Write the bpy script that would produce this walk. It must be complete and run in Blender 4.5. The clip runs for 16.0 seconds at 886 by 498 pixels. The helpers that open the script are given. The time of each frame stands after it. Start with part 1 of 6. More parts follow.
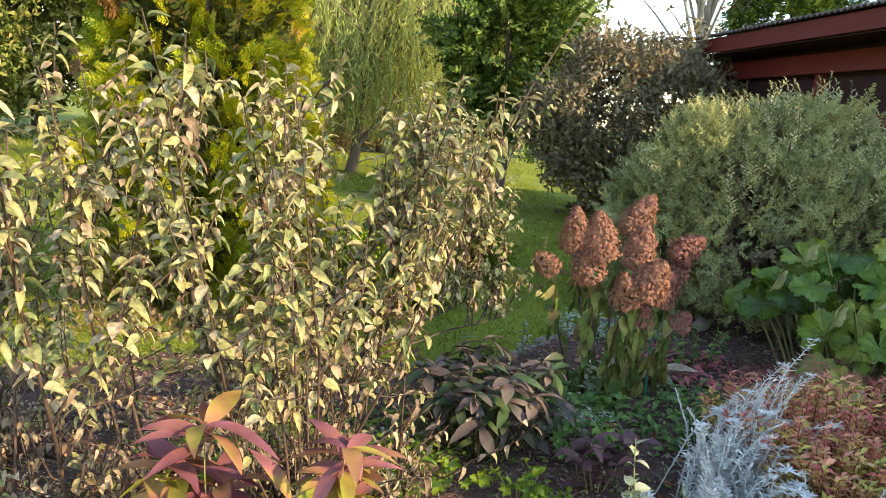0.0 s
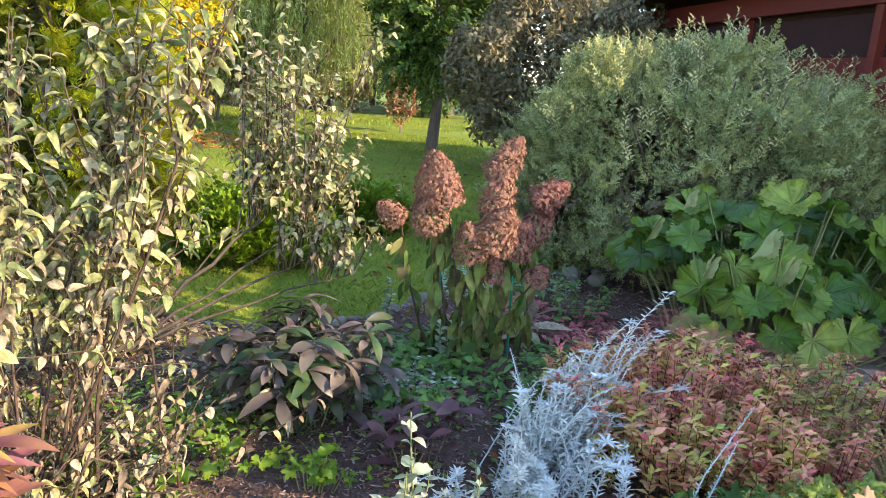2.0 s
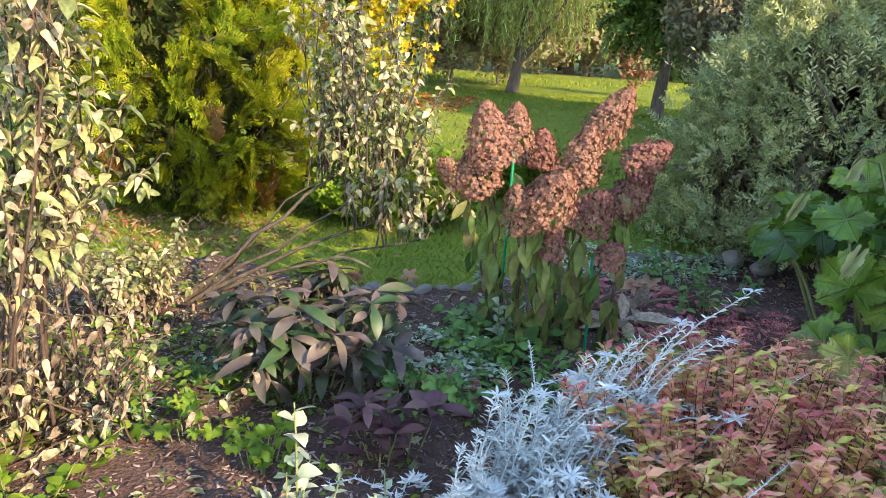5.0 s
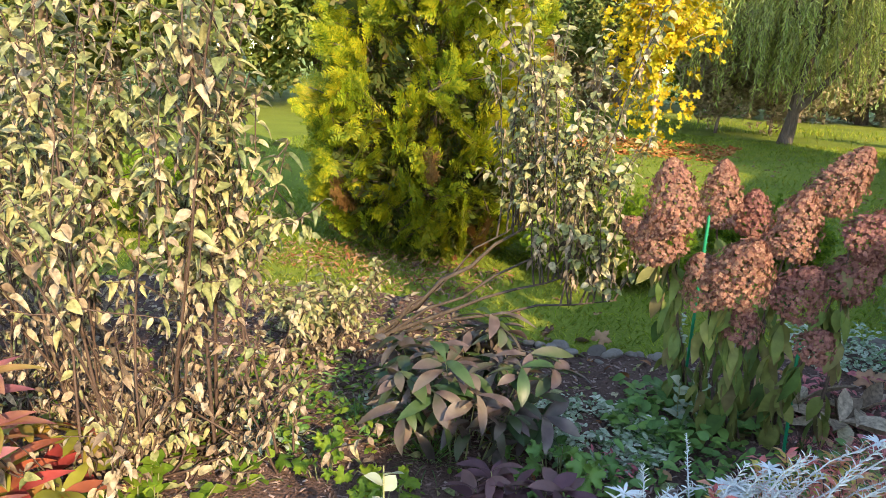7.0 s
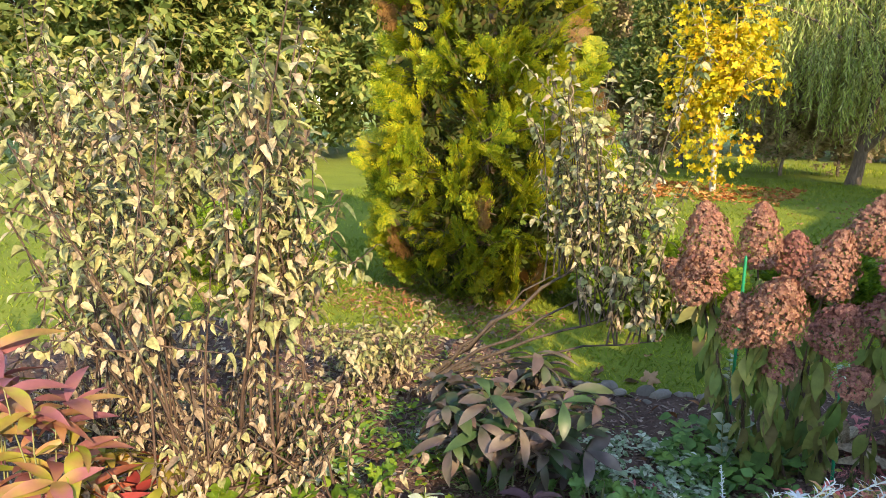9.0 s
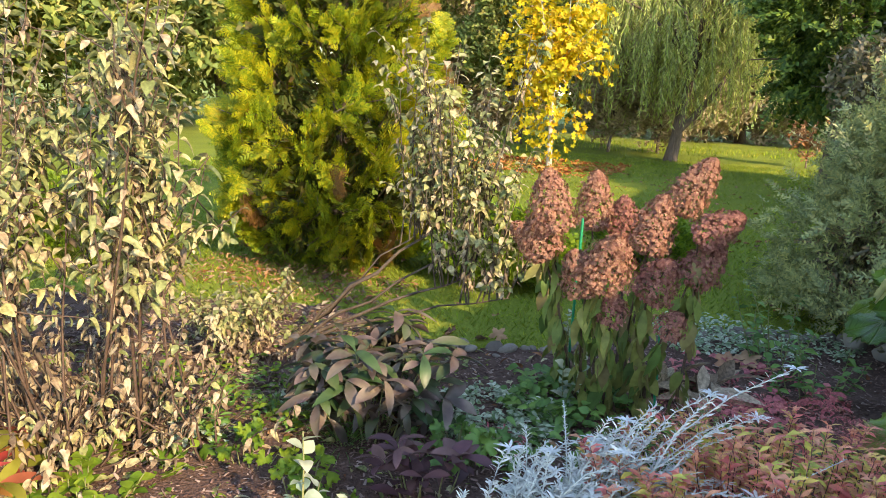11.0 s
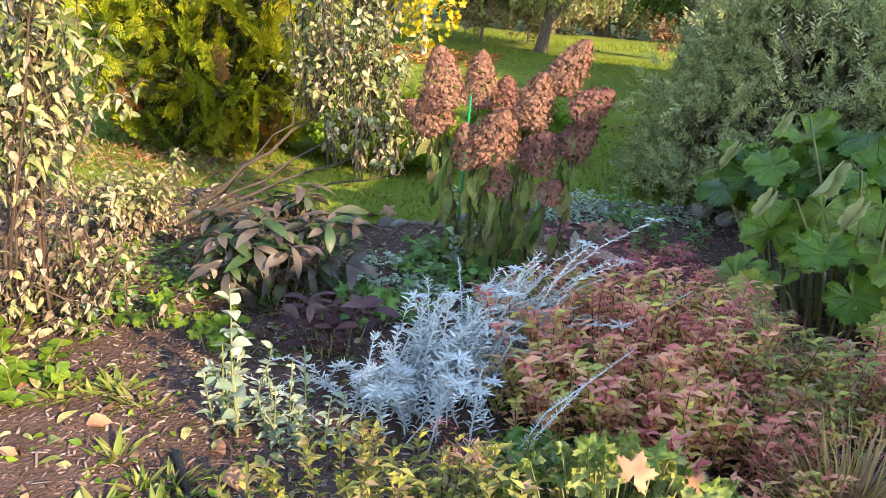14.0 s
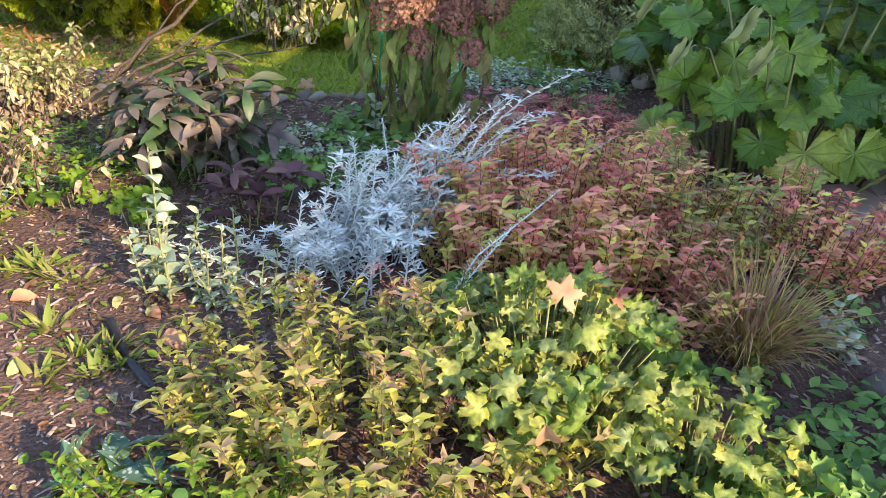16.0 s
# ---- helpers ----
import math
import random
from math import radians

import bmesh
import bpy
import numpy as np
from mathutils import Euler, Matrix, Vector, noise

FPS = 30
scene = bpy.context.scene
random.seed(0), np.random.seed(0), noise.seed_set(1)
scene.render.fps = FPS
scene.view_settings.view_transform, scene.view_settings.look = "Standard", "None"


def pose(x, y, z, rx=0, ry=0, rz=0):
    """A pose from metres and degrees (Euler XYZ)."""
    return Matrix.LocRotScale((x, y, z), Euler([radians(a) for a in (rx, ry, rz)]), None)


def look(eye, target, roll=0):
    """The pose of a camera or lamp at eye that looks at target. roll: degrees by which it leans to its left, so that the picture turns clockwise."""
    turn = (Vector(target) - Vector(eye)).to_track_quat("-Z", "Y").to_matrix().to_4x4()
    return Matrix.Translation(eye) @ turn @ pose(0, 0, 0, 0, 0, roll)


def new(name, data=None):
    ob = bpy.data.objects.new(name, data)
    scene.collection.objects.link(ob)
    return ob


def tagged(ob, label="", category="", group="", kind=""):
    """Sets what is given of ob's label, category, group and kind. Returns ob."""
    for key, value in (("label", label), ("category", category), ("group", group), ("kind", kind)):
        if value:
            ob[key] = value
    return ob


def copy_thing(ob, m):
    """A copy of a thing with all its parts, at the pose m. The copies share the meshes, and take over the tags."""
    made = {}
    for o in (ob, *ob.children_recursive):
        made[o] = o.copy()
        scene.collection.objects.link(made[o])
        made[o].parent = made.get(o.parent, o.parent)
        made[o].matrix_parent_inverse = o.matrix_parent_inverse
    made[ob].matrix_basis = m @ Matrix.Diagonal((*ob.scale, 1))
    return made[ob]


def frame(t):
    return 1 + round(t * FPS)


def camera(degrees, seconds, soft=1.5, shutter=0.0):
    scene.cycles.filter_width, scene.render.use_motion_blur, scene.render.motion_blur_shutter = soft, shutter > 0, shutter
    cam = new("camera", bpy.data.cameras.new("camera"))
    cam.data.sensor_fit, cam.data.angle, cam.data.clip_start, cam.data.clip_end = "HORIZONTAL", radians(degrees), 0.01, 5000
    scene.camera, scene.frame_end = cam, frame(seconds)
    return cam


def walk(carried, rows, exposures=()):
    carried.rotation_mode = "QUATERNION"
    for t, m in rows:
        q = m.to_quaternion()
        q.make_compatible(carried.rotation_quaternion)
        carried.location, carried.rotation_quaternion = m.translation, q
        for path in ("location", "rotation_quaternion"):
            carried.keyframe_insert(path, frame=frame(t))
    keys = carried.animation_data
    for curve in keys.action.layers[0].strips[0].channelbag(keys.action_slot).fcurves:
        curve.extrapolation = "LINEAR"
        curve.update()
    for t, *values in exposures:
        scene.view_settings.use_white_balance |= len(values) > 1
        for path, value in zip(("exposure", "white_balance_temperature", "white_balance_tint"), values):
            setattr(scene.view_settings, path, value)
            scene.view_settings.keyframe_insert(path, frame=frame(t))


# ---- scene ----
cam = camera(61.4, 16.0, soft=0.75)
PATH = [
    (0, (-1.161, -5.021, 1.726), (-0.879, -3.073, 1.374), 4.4),
    (0.5, (-1.004, -4.832, 1.688), (-0.583, -2.913, 1.314), 3.9),
    (1, (-0.809, -4.71, 1.653), (-0.34, -2.81, 1.244), 3.9),
    (1.5, (-0.54, -4.718, 1.664), (-0.105, -2.813, 1.235), 4.1),
    (2, (-0.342, -4.658, 1.622), (0.031, -2.745, 1.175), 4.2),
    (2.5, (-0.173, -4.52, 1.626), (0.108, -2.596, 1.157), 3.8),
    (3, (-0.017, -4.466, 1.605), (0.136, -2.533, 1.114), 2.8),
    (3.2, (0.092, -4.484, 1.593), (0.183, -2.548, 1.097), 2.3),
    (5.3, (0.785, -4.151, 1.551), (0.415, -2.272, 0.973), 3.2),
    (5.5, (0.852, -4.15, 1.554), (0.428, -2.283, 0.978), 3.3),
    (6, (0.938, -4.051, 1.542), (0.351, -2.223, 0.982), 3.3),
    (6.5, (0.968, -3.912, 1.566), (0.199, -2.144, 1.037), 3.0),
    (7, (1.006, -3.894, 1.587), (0.051, -2.206, 1.097), 2.5),
    (7.5, (1.121, -3.9, 1.609), (0.021, -2.291, 1.162), 1.8),
    (8, (1.226, -3.904, 1.618), (0.049, -2.339, 1.211), 1.0),
    (8.2, (1.242, -3.917, 1.615), (0.056, -2.356, 1.221), 0.7),
    (10.3, (1.042, -4.166, 1.611), (0.164, -2.408, 1.241), 1.8),
    (10.5, (1.073, -4.162, 1.611), (0.23, -2.389, 1.23), 2.0),
    (11, (1.196, -4.215, 1.592), (0.451, -2.408, 1.168), 2.6),
    (11.5, (1.316, -4.262, 1.557), (0.675, -2.428, 1.081), 2.8),
    (12, (1.375, -4.28, 1.554), (0.843, -2.425, 1.029), 3.1),
    (12.5, (1.352, -4.328, 1.548), (0.911, -2.461, 0.98), 3.3),
    (13, (1.291, -4.41, 1.543), (0.893, -2.544, 0.942), 3.6),
    (13.5, (1.22, -4.473, 1.555), (0.834, -2.617, 0.92), 4.0),
    (14, (1.171, -4.509, 1.541), (0.787, -2.665, 0.869), 4.4),
    (14.5, (1.145, -4.508, 1.526), (0.781, -2.68, 0.799), 4.2),
    (14.8, (1.17, -4.503, 1.5), (0.84, -2.686, 0.732), 4.4),
    (15, (1.169, -4.533, 1.492), (0.866, -2.723, 0.698), 4.3),
    (15.5, (1.179, -4.553, 1.463), (0.956, -2.769, 0.587), 4.0),
    (16, (1.172, -4.576, 1.424), (1.027, -2.807, 0.5), 4.2),
]
walk(cam, [(t, look(e, a, r)) for t, e, a, r in PATH], [(0, 2.1, 7900, 14), (1, 2.28, 7000, 13), (3, 2.4, 6850, 13), (6, 2.4, 7000, 13), (7.5, 2.12, 7350, 13), (11, 2.22, 7500, 13), (12.5, 2.42, 7200, 14), (16, 2.45, 7250, 15)])

# ---- world, sun ----
SUN_AZ, SUN_EL = -35.0, 26.0
to_sun = Vector((math.cos(radians(SUN_AZ)) * math.cos(radians(SUN_EL)), math.sin(radians(SUN_AZ)) * math.cos(radians(SUN_EL)), math.sin(radians(SUN_EL))))
world = bpy.data.worlds.new("world")
scene.world = world
world.use_nodes = True
wn = world.node_tree.nodes
sky = wn.new("ShaderNodeTexSky")
sky.sky_type = "NISHITA"
sky.sun_disc = False
sky.sun_elevation = radians(SUN_EL)
sky.sun_rotation = radians(90 - SUN_AZ)
sky.air_density, sky.dust_density, sky.ozone_density = 1.0, 0.2, 2.0
wn["Background"].inputs[1].default_value = 0.15
world.node_tree.links.new(sky.outputs[0], wn["Background"].inputs[0])
sun_data = bpy.data.lights.new("sun", "SUN")
sun_data.energy, sun_data.angle, sun_data.color = 2.3, radians(0.6), (1.0, 0.82, 0.56)
sun = new("sun", sun_data)
sun.matrix_world = look(to_sun * 30, (0, 0, 0))

# ---- materials ----
rng = np.random.default_rng(7)


def nodes_of(name):
    m = bpy.data.materials.new(name)
    m.use_nodes = True
    nt = m.node_tree
    return m, nt.nodes, nt.links, nt.nodes["Principled BSDF"]


def ramp_node(ns, stops):
    r = ns.new("ShaderNodeValToRGB")
    r.color_ramp.interpolation = "LINEAR"
    els = r.color_ramp.elements
    while len(els) < len(stops):
        els.new(0.5)
    for e, (p, c) in zip(els, stops):
        e.position, e.color = p, (*c, 1)
    return r


def spread(colours):
    n = max(1, len(colours) - 1)
    return [(i / n, c) for i, c in enumerate(colours)]


def leaf_mat(name, colours, rough=0.55, through_light=0.3, noise_scale=40.0, blotch=0.35, patch=0.0, patch_scale=5.0):
    """Leaf colour varies leaf by leaf, with blotches within the leaf, and some light passes through it."""
    m, ns, ln, bs = nodes_of(name)
    geo, info = ns.new("ShaderNodeNewGeometry"), ns.new("ShaderNodeObjectInfo")
    add = ns.new("ShaderNodeMath")
    add.operation = "ADD"
    frac = ns.new("ShaderNodeMath")
    frac.operation = "FRACT"
    ln.new(geo.outputs["Random Per Island"], add.inputs[0])
    ln.new(info.outputs["Random"], add.inputs[1])
    ln.new(add.outputs[0], frac.inputs[0])
    r = ramp_node(ns, spread(colours))
    pick = frac.outputs[0]
    if patch:
        wide, far_range, blend = ns.new("ShaderNodeTexNoise"), ns.new("ShaderNodeMapRange"), ns.new("ShaderNodeMix")
        wide.inputs["Scale"].default_value = patch_scale
        wide.inputs["Detail"].default_value = 2
        ln.new(geo.outputs["Position"], wide.inputs["Vector"])
        far_range.inputs[1].default_value, far_range.inputs[2].default_value = 0.33, 0.67
        ln.new(wide.outputs[0], far_range.inputs[0])
        blend.inputs[0].default_value = patch
        ln.new(pick, blend.inputs[2])
        ln.new(far_range.outputs[0], blend.inputs[3])
        pick = blend.outputs[0]
    ln.new(pick, r.inputs[0])
    nz = ns.new("ShaderNodeTexNoise")
    nz.inputs["Scale"].default_value = noise_scale
    nz.inputs["Detail"].default_value = 4
    ln.new(geo.outputs["Position"], nz.inputs["Vector"])
    mul = ns.new("ShaderNodeMapRange")
    mul.inputs[1].default_value, mul.inputs[2].default_value = 0.3, 0.7
    mul.inputs[3].default_value, mul.inputs[4].default_value = 1 - blotch, 1 + blotch * 0.6
    ln.new(nz.outputs[0], mul.inputs[0])
    mix = ns.new("ShaderNodeVectorMath")
    mix.operation = "SCALE"
    ln.new(r.outputs[0], mix.inputs[0])
    ln.new(mul.outputs[0], mix.inputs["Scale"])
    ln.new(mix.outputs[0], bs.inputs["Base Color"])
    bs.inputs["Roughness"].default_value = rough
    bs.inputs["Specular IOR Level"].default_value = 0.35
    bump = ns.new("ShaderNodeBump")
    bump.inputs["Strength"].default_value = 0.25
    bump.inputs["Distance"].default_value = 0.004
    ln.new(nz.outputs[0], bump.inputs["Height"])
    ln.new(bump.outputs[0], bs.inputs["Normal"])
    if through_light:
        tr = ns.new("ShaderNodeBsdfTranslucent")
        ln.new(mix.outputs[0], tr.inputs["Color"])
        ms = ns.new("ShaderNodeMixShader")
        ms.inputs[0].default_value = through_light
        ln.new(bs.outputs[0], ms.inputs[1])
        ln.new(tr.outputs[0], ms.inputs[2])
        ln.new(ms.outputs[0], ns["Material Output"].inputs["Surface"])
    return m


def rough_mat(name, colours, scale=6.0, fine=60.0, rough=0.85, bump=0.5, dist=0.01, stretch=(1, 1, 1), per_piece=0.0, metal=0.0):
    """Two scales of noise over a ramp of colours, with relief."""
    m, ns, ln, bs = nodes_of(name)
    geo = ns.new("ShaderNodeNewGeometry")
    mp = ns.new("ShaderNodeMapping")
    mp.inputs["Scale"].default_value = stretch
    ln.new(geo.outputs["Position"], mp.inputs["Vector"])
    a, b = ns.new("ShaderNodeTexNoise"), ns.new("ShaderNodeTexNoise")
    a.inputs["Scale"].default_value, b.inputs["Scale"].default_value = scale, fine
    a.inputs["Detail"].default_value, b.inputs["Detail"].default_value = 5, 6
    ln.new(mp.outputs[0], a.inputs["Vector"])
    ln.new(mp.outputs[0], b.inputs["Vector"])
    avg = ns.new("ShaderNodeMix")
    avg.inputs[0].default_value = 0.5
    ln.new(a.outputs[0], avg.inputs[2])
    ln.new(b.outputs[0], avg.inputs[3])
    fac = avg.outputs[0]
    if per_piece:
        info = ns.new("ShaderNodeObjectInfo")
        su, ad = ns.new("ShaderNodeMath"), ns.new("ShaderNodeMath")
        su.operation, ad.operation = "ADD", "FRACT"
        ln.new(info.outputs["Random"], su.inputs[0])
        ln.new(geo.outputs["Random Per Island"], su.inputs[1])
        ln.new(su.outputs[0], ad.inputs[0])
        mm = ns.new("ShaderNodeMix")
        mm.inputs[0].default_value = per_piece
        ln.new(fac, mm.inputs[2])
        ln.new(ad.outputs[0], mm.inputs[3])
        fac = mm.outputs[0]
    st = spread(colours)
    r = ramp_node(ns, [(0.28 + 0.44 * p if not per_piece else 0.12 + 0.76 * p, c) for p, c in st])
    ln.new(fac, r.inputs[0])
    ln.new(r.outputs[0], bs.inputs["Base Color"])
    bs.inputs["Roughness"].default_value = rough
    bs.inputs["Metallic"].default_value = metal
    bs.inputs["Specular IOR Level"].default_value = 0.3
    bp = ns.new("ShaderNodeBump")
    bp.inputs["Strength"].default_value, bp.inputs["Distance"].default_value = bump, dist
    ln.new(b.outputs[0], bp.inputs["Height"])
    ln.new(bp.outputs[0], bs.inputs["Normal"])
    return m


M = {
    "lawn": rough_mat("lawn_ground", [(0.080, 0.110, 0.010), (0.150, 0.195, 0.016), (0.260, 0.275, 0.034)], 0.7, 45, 0.95, 0.8, 0.02),
    "grass": leaf_mat("grass_blades", [(0.110, 0.195, 0.013), (0.225, 0.340, 0.022), (0.390, 0.450, 0.046), (0.540, 0.450, 0.080)], 0.6, 0.35, 3, 0.4, 0.3, 0.8),
    "mulch": rough_mat("bark_mulch", [(0.042, 0.024, 0.019), (0.105, 0.060, 0.047), (0.180, 0.115, 0.092)], 5, 70, 0.95, 1.0, 0.02),
    "chip": rough_mat("bark_chip", [(0.065, 0.035, 0.028), (0.140, 0.080, 0.065), (0.230, 0.152, 0.127), (0.340, 0.255, 0.215), (0.175, 0.103, 0.085)], 30, 150, 0.9, 0.5, 0.004, per_piece=0.8),
    "litter": leaf_mat("fallen_leaf", [(0.20, 0.07, 0.03), (0.30, 0.13, 0.05), (0.42, 0.24, 0.12), (0.30, 0.20, 0.13), (0.16, 0.07, 0.05)], 0.7, 0.15),
    "orange_litter": leaf_mat("orange_fallen_leaf", [(0.35, 0.10, 0.03), (0.45, 0.18, 0.05), (0.40, 0.26, 0.08)], 0.7, 0.15),
    "pear": leaf_mat("pear_leaf", [(0.104, 0.140, 0.050), (0.176, 0.211, 0.077), (0.261, 0.279, 0.108), (0.351, 0.342, 0.149), (0.414, 0.369, 0.149), (0.504, 0.441, 0.270), (0.468, 0.360, 0.243)], 0.5, 0.28, 60, 0.5, 0.2, 4.0),
    "pear_dry": leaf_mat("dry_pear_leaf", [(0.135, 0.092, 0.059), (0.243, 0.171, 0.108), (0.369, 0.279, 0.184), (0.486, 0.387, 0.270), (0.261, 0.230, 0.086)], 0.6, 0.25, 60, 0.5, 0.2, 5.0),
    "bark": rough_mat("pear_bark", [(0.036, 0.027, 0.021), (0.080, 0.060, 0.046), (0.140, 0.112, 0.086)], 14, 90, 0.85, 0.7, 0.006, (1, 1, 0.3)),
    "twig": rough_mat("red_brown_twig", [(0.040, 0.024, 0.018), (0.085, 0.052, 0.038), (0.140, 0.098, 0.074)], 20, 120, 0.7, 0.4, 0.003),
    "old_bark": rough_mat("tree_bark", [(0.05, 0.035, 0.028), (0.13, 0.095, 0.075), (0.22, 0.17, 0.14)], 6, 40, 0.9, 1.0, 0.02, (1, 1, 0.2)),
    "thuja": leaf_mat("thuja_spray", [(0.085, 0.155, 0.008), (0.155, 0.230, 0.010), (0.260, 0.300, 0.012), (0.390, 0.365, 0.014), (0.440, 0.350, 0.015)], 0.6, 0.3, 8, 0.4, 0.4, 2.2),
    "thuja_shaded": leaf_mat("thuja_shaded_inner_spray", [(0.040, 0.065, 0.012), (0.080, 0.110, 0.018), (0.090, 0.060, 0.02)], 0.7, 0.1, 8, 0.4),
    "thuja_brown": leaf_mat("brown_thuja_spray", [(0.16, 0.08, 0.025), (0.26, 0.14, 0.04)], 0.6, 0.2),
    "juniper": leaf_mat("juniper_spray", [(0.08, 0.15, 0.012), (0.15, 0.25, 0.015), (0.24, 0.33, 0.025)], 0.55, 0.3, 8),
    "willow": leaf_mat("willow_leaf", [(0.264, 0.356, 0.066), (0.396, 0.475, 0.119), (0.502, 0.528, 0.172), (0.317, 0.370, 0.106)], 0.5, 0.4, 3),
    "maple": leaf_mat("maple_leaf", [(0.36, 0.38, 0.02), (0.50, 0.44, 0.02), (0.62, 0.48, 0.02), (0.66, 0.44, 0.02), (0.58, 0.26, 0.02)], 0.5, 0.4, 5, 0.3, 0.4, 1.5),
    "pine": leaf_mat("pine_needle", [(0.033, 0.077, 0.016), (0.077, 0.143, 0.024), (0.176, 0.242, 0.032)], 0.6, 0.1, 5),
    "grey_bush": leaf_mat("grey_brown_leaf", [(0.095, 0.088, 0.054), (0.176, 0.149, 0.095), (0.270, 0.216, 0.135), (0.162, 0.176, 0.081), (0.378, 0.243, 0.121)], 0.6, 0.2, 6),
    "silverbush": leaf_mat("grey_green_leaf", [(0.138, 0.184, 0.078), (0.212, 0.258, 0.106), (0.304, 0.331, 0.138), (0.414, 0.414, 0.156), (0.497, 0.460, 0.161)], 0.55, 0.2, 6, 0.3, 0.35, 2.5),
    "silverbush_tip": leaf_mat("pale_shoot_leaf", [(0.531, 0.485, 0.243), (0.658, 0.578, 0.309), (0.506, 0.485, 0.206)], 0.55, 0.3, 6),
    "forest": leaf_mat("far_foliage", [(0.086, 0.138, 0.034), (0.155, 0.207, 0.052), (0.259, 0.293, 0.069), (0.345, 0.293, 0.103)], 0.7, 0.3, 0.7),
    "forest_brown": leaf_mat("far_brown_foliage", [(0.228, 0.176, 0.105), (0.386, 0.298, 0.176), (0.298, 0.281, 0.123)], 0.7, 0.3, 0.7),
    "umbrella": leaf_mat("umbrella_leaf", [(0.034, 0.085, 0.009), (0.055, 0.125, 0.012), (0.090, 0.170, 0.018), (0.145, 0.215, 0.026), (0.280, 0.320, 0.055)], 0.3, 0.16, 12, 0.45),
    "umbrella_dry": leaf_mat("wilted_leaf", [(0.30, 0.34, 0.14), (0.42, 0.44, 0.21), (0.36, 0.36, 0.16)], 0.6, 0.2, 14, 0.3),
    "stalk": rough_mat("leaf_stalk", [(0.10, 0.13, 0.04), (0.19, 0.20, 0.08), (0.26, 0.22, 0.12)], 20, 90, 0.6, 0.2, 0.002),
    "panicle": leaf_mat("dried_floret", [(0.250, 0.105, 0.070), (0.330, 0.165, 0.105), (0.230, 0.085, 0.070), (0.400, 0.235, 0.150), (0.300, 0.130, 0.105)], 0.75, 0.25, 30, 0.35, 0.3, 12.0),
    "panicle_dark": leaf_mat("dark_dried_floret", [(0.190, 0.070, 0.063), (0.285, 0.120, 0.095), (0.342, 0.160, 0.116)], 0.75, 0.25, 30, 0.3),
    "hydrangea": leaf_mat("hydrangea_leaf", [(0.069, 0.133, 0.031), (0.138, 0.193, 0.041), (0.230, 0.241, 0.062), (0.161, 0.121, 0.052)], 0.6, 0.25, 20),
    "stake": rough_mat("green_plastic", [(0.0, 0.16, 0.07), (0.005, 0.24, 0.10)], 10, 200, 0.4, 0.1, 0.001),
    "purple": leaf_mat("purple_leaf", [(0.036, 0.080, 0.030), (0.050, 0.095, 0.032), (0.075, 0.095, 0.045), (0.100, 0.080, 0.066), (0.135, 0.095, 0.088), (0.185, 0.150, 0.110), (0.075, 0.052, 0.062)], 0.38, 0.22, 12, 0.45, 0.3, 6.0),
    "dark_purple": leaf_mat("dark_purple_leaf", [(0.07, 0.035, 0.04), (0.12, 0.05, 0.06), (0.15, 0.08, 0.07)], 0.5, 0.2, 12, 0.4),
    "pink": leaf_mat("pink_leaf", [(0.20, 0.25, 0.03), (0.34, 0.34, 0.05), (0.38, 0.20, 0.09), (0.32, 0.12, 0.12), (0.27, 0.10, 0.13), (0.20, 0.08, 0.11)], 0.45, 0.3, 9, 0.4, 0.35, 7.0),
    "red_olive": leaf_mat("red_olive_leaf", [(0.34, 0.05, 0.05), (0.36, 0.14, 0.05), (0.34, 0.30, 0.04), (0.20, 0.22, 0.03), (0.40, 0.34, 0.06)], 0.5, 0.3, 9, 0.4),
    "sprig": leaf_mat("pale_sprig_leaf", [(0.20, 0.29, 0.20), (0.29, 0.37, 0.26), (0.38, 0.42, 0.29), (0.46, 0.47, 0.34)], 0.5, 0.25, 20, 0.25),
    "silver": leaf_mat("silver_leaf", [(0.60, 0.62, 0.60), (0.72, 0.74, 0.71), (0.54, 0.57, 0.54)], 0.7, 0.15, 20, 0.15),
    "silver_stem": rough_mat("silver_stem", [(0.45, 0.48, 0.46), (0.6, 0.63, 0.6)], 20, 100, 0.8, 0.2, 0.002),
    "spirea": leaf_mat("spirea_leaf", [(0.42, 0.09, 0.10), (0.60, 0.13, 0.12), (0.74, 0.24, 0.20), (0.80, 0.38, 0.21), (0.72, 0.30, 0.20), (0.70, 0.58, 0.13), (0.42, 0.46, 0.09), (0.28, 0.34, 0.08)], 0.55, 0.3, 15, 0.3, 0.4, 4.5),
    "spirea_warm": leaf_mat("salmon_spirea_leaf", [(0.56, 0.18, 0.14), (0.66, 0.33, 0.17), (0.66, 0.40, 0.20), (0.62, 0.50, 0.12), (0.42, 0.42, 0.10), (0.28, 0.34, 0.08)], 0.55, 0.3, 15, 0.25, 0.5, 5.0),
    "spirea_seed": leaf_mat("spirea_seed_head", [(0.34, 0.085, 0.10), (0.44, 0.13, 0.14), (0.54, 0.18, 0.17)], 0.8, 0.1, 60, 0.4),
    "yellow_shrub": leaf_mat("yellow_green_leaf", [(0.30, 0.15, 0.095), (0.40, 0.27, 0.16), (0.26, 0.22, 0.08), (0.19, 0.23, 0.045), (0.38, 0.36, 0.065), (0.46, 0.41, 0.12), (0.14, 0.21, 0.04), (0.34, 0.20, 0.12)], 0.5, 0.35, 15, 0.35, 0.3, 6.0),
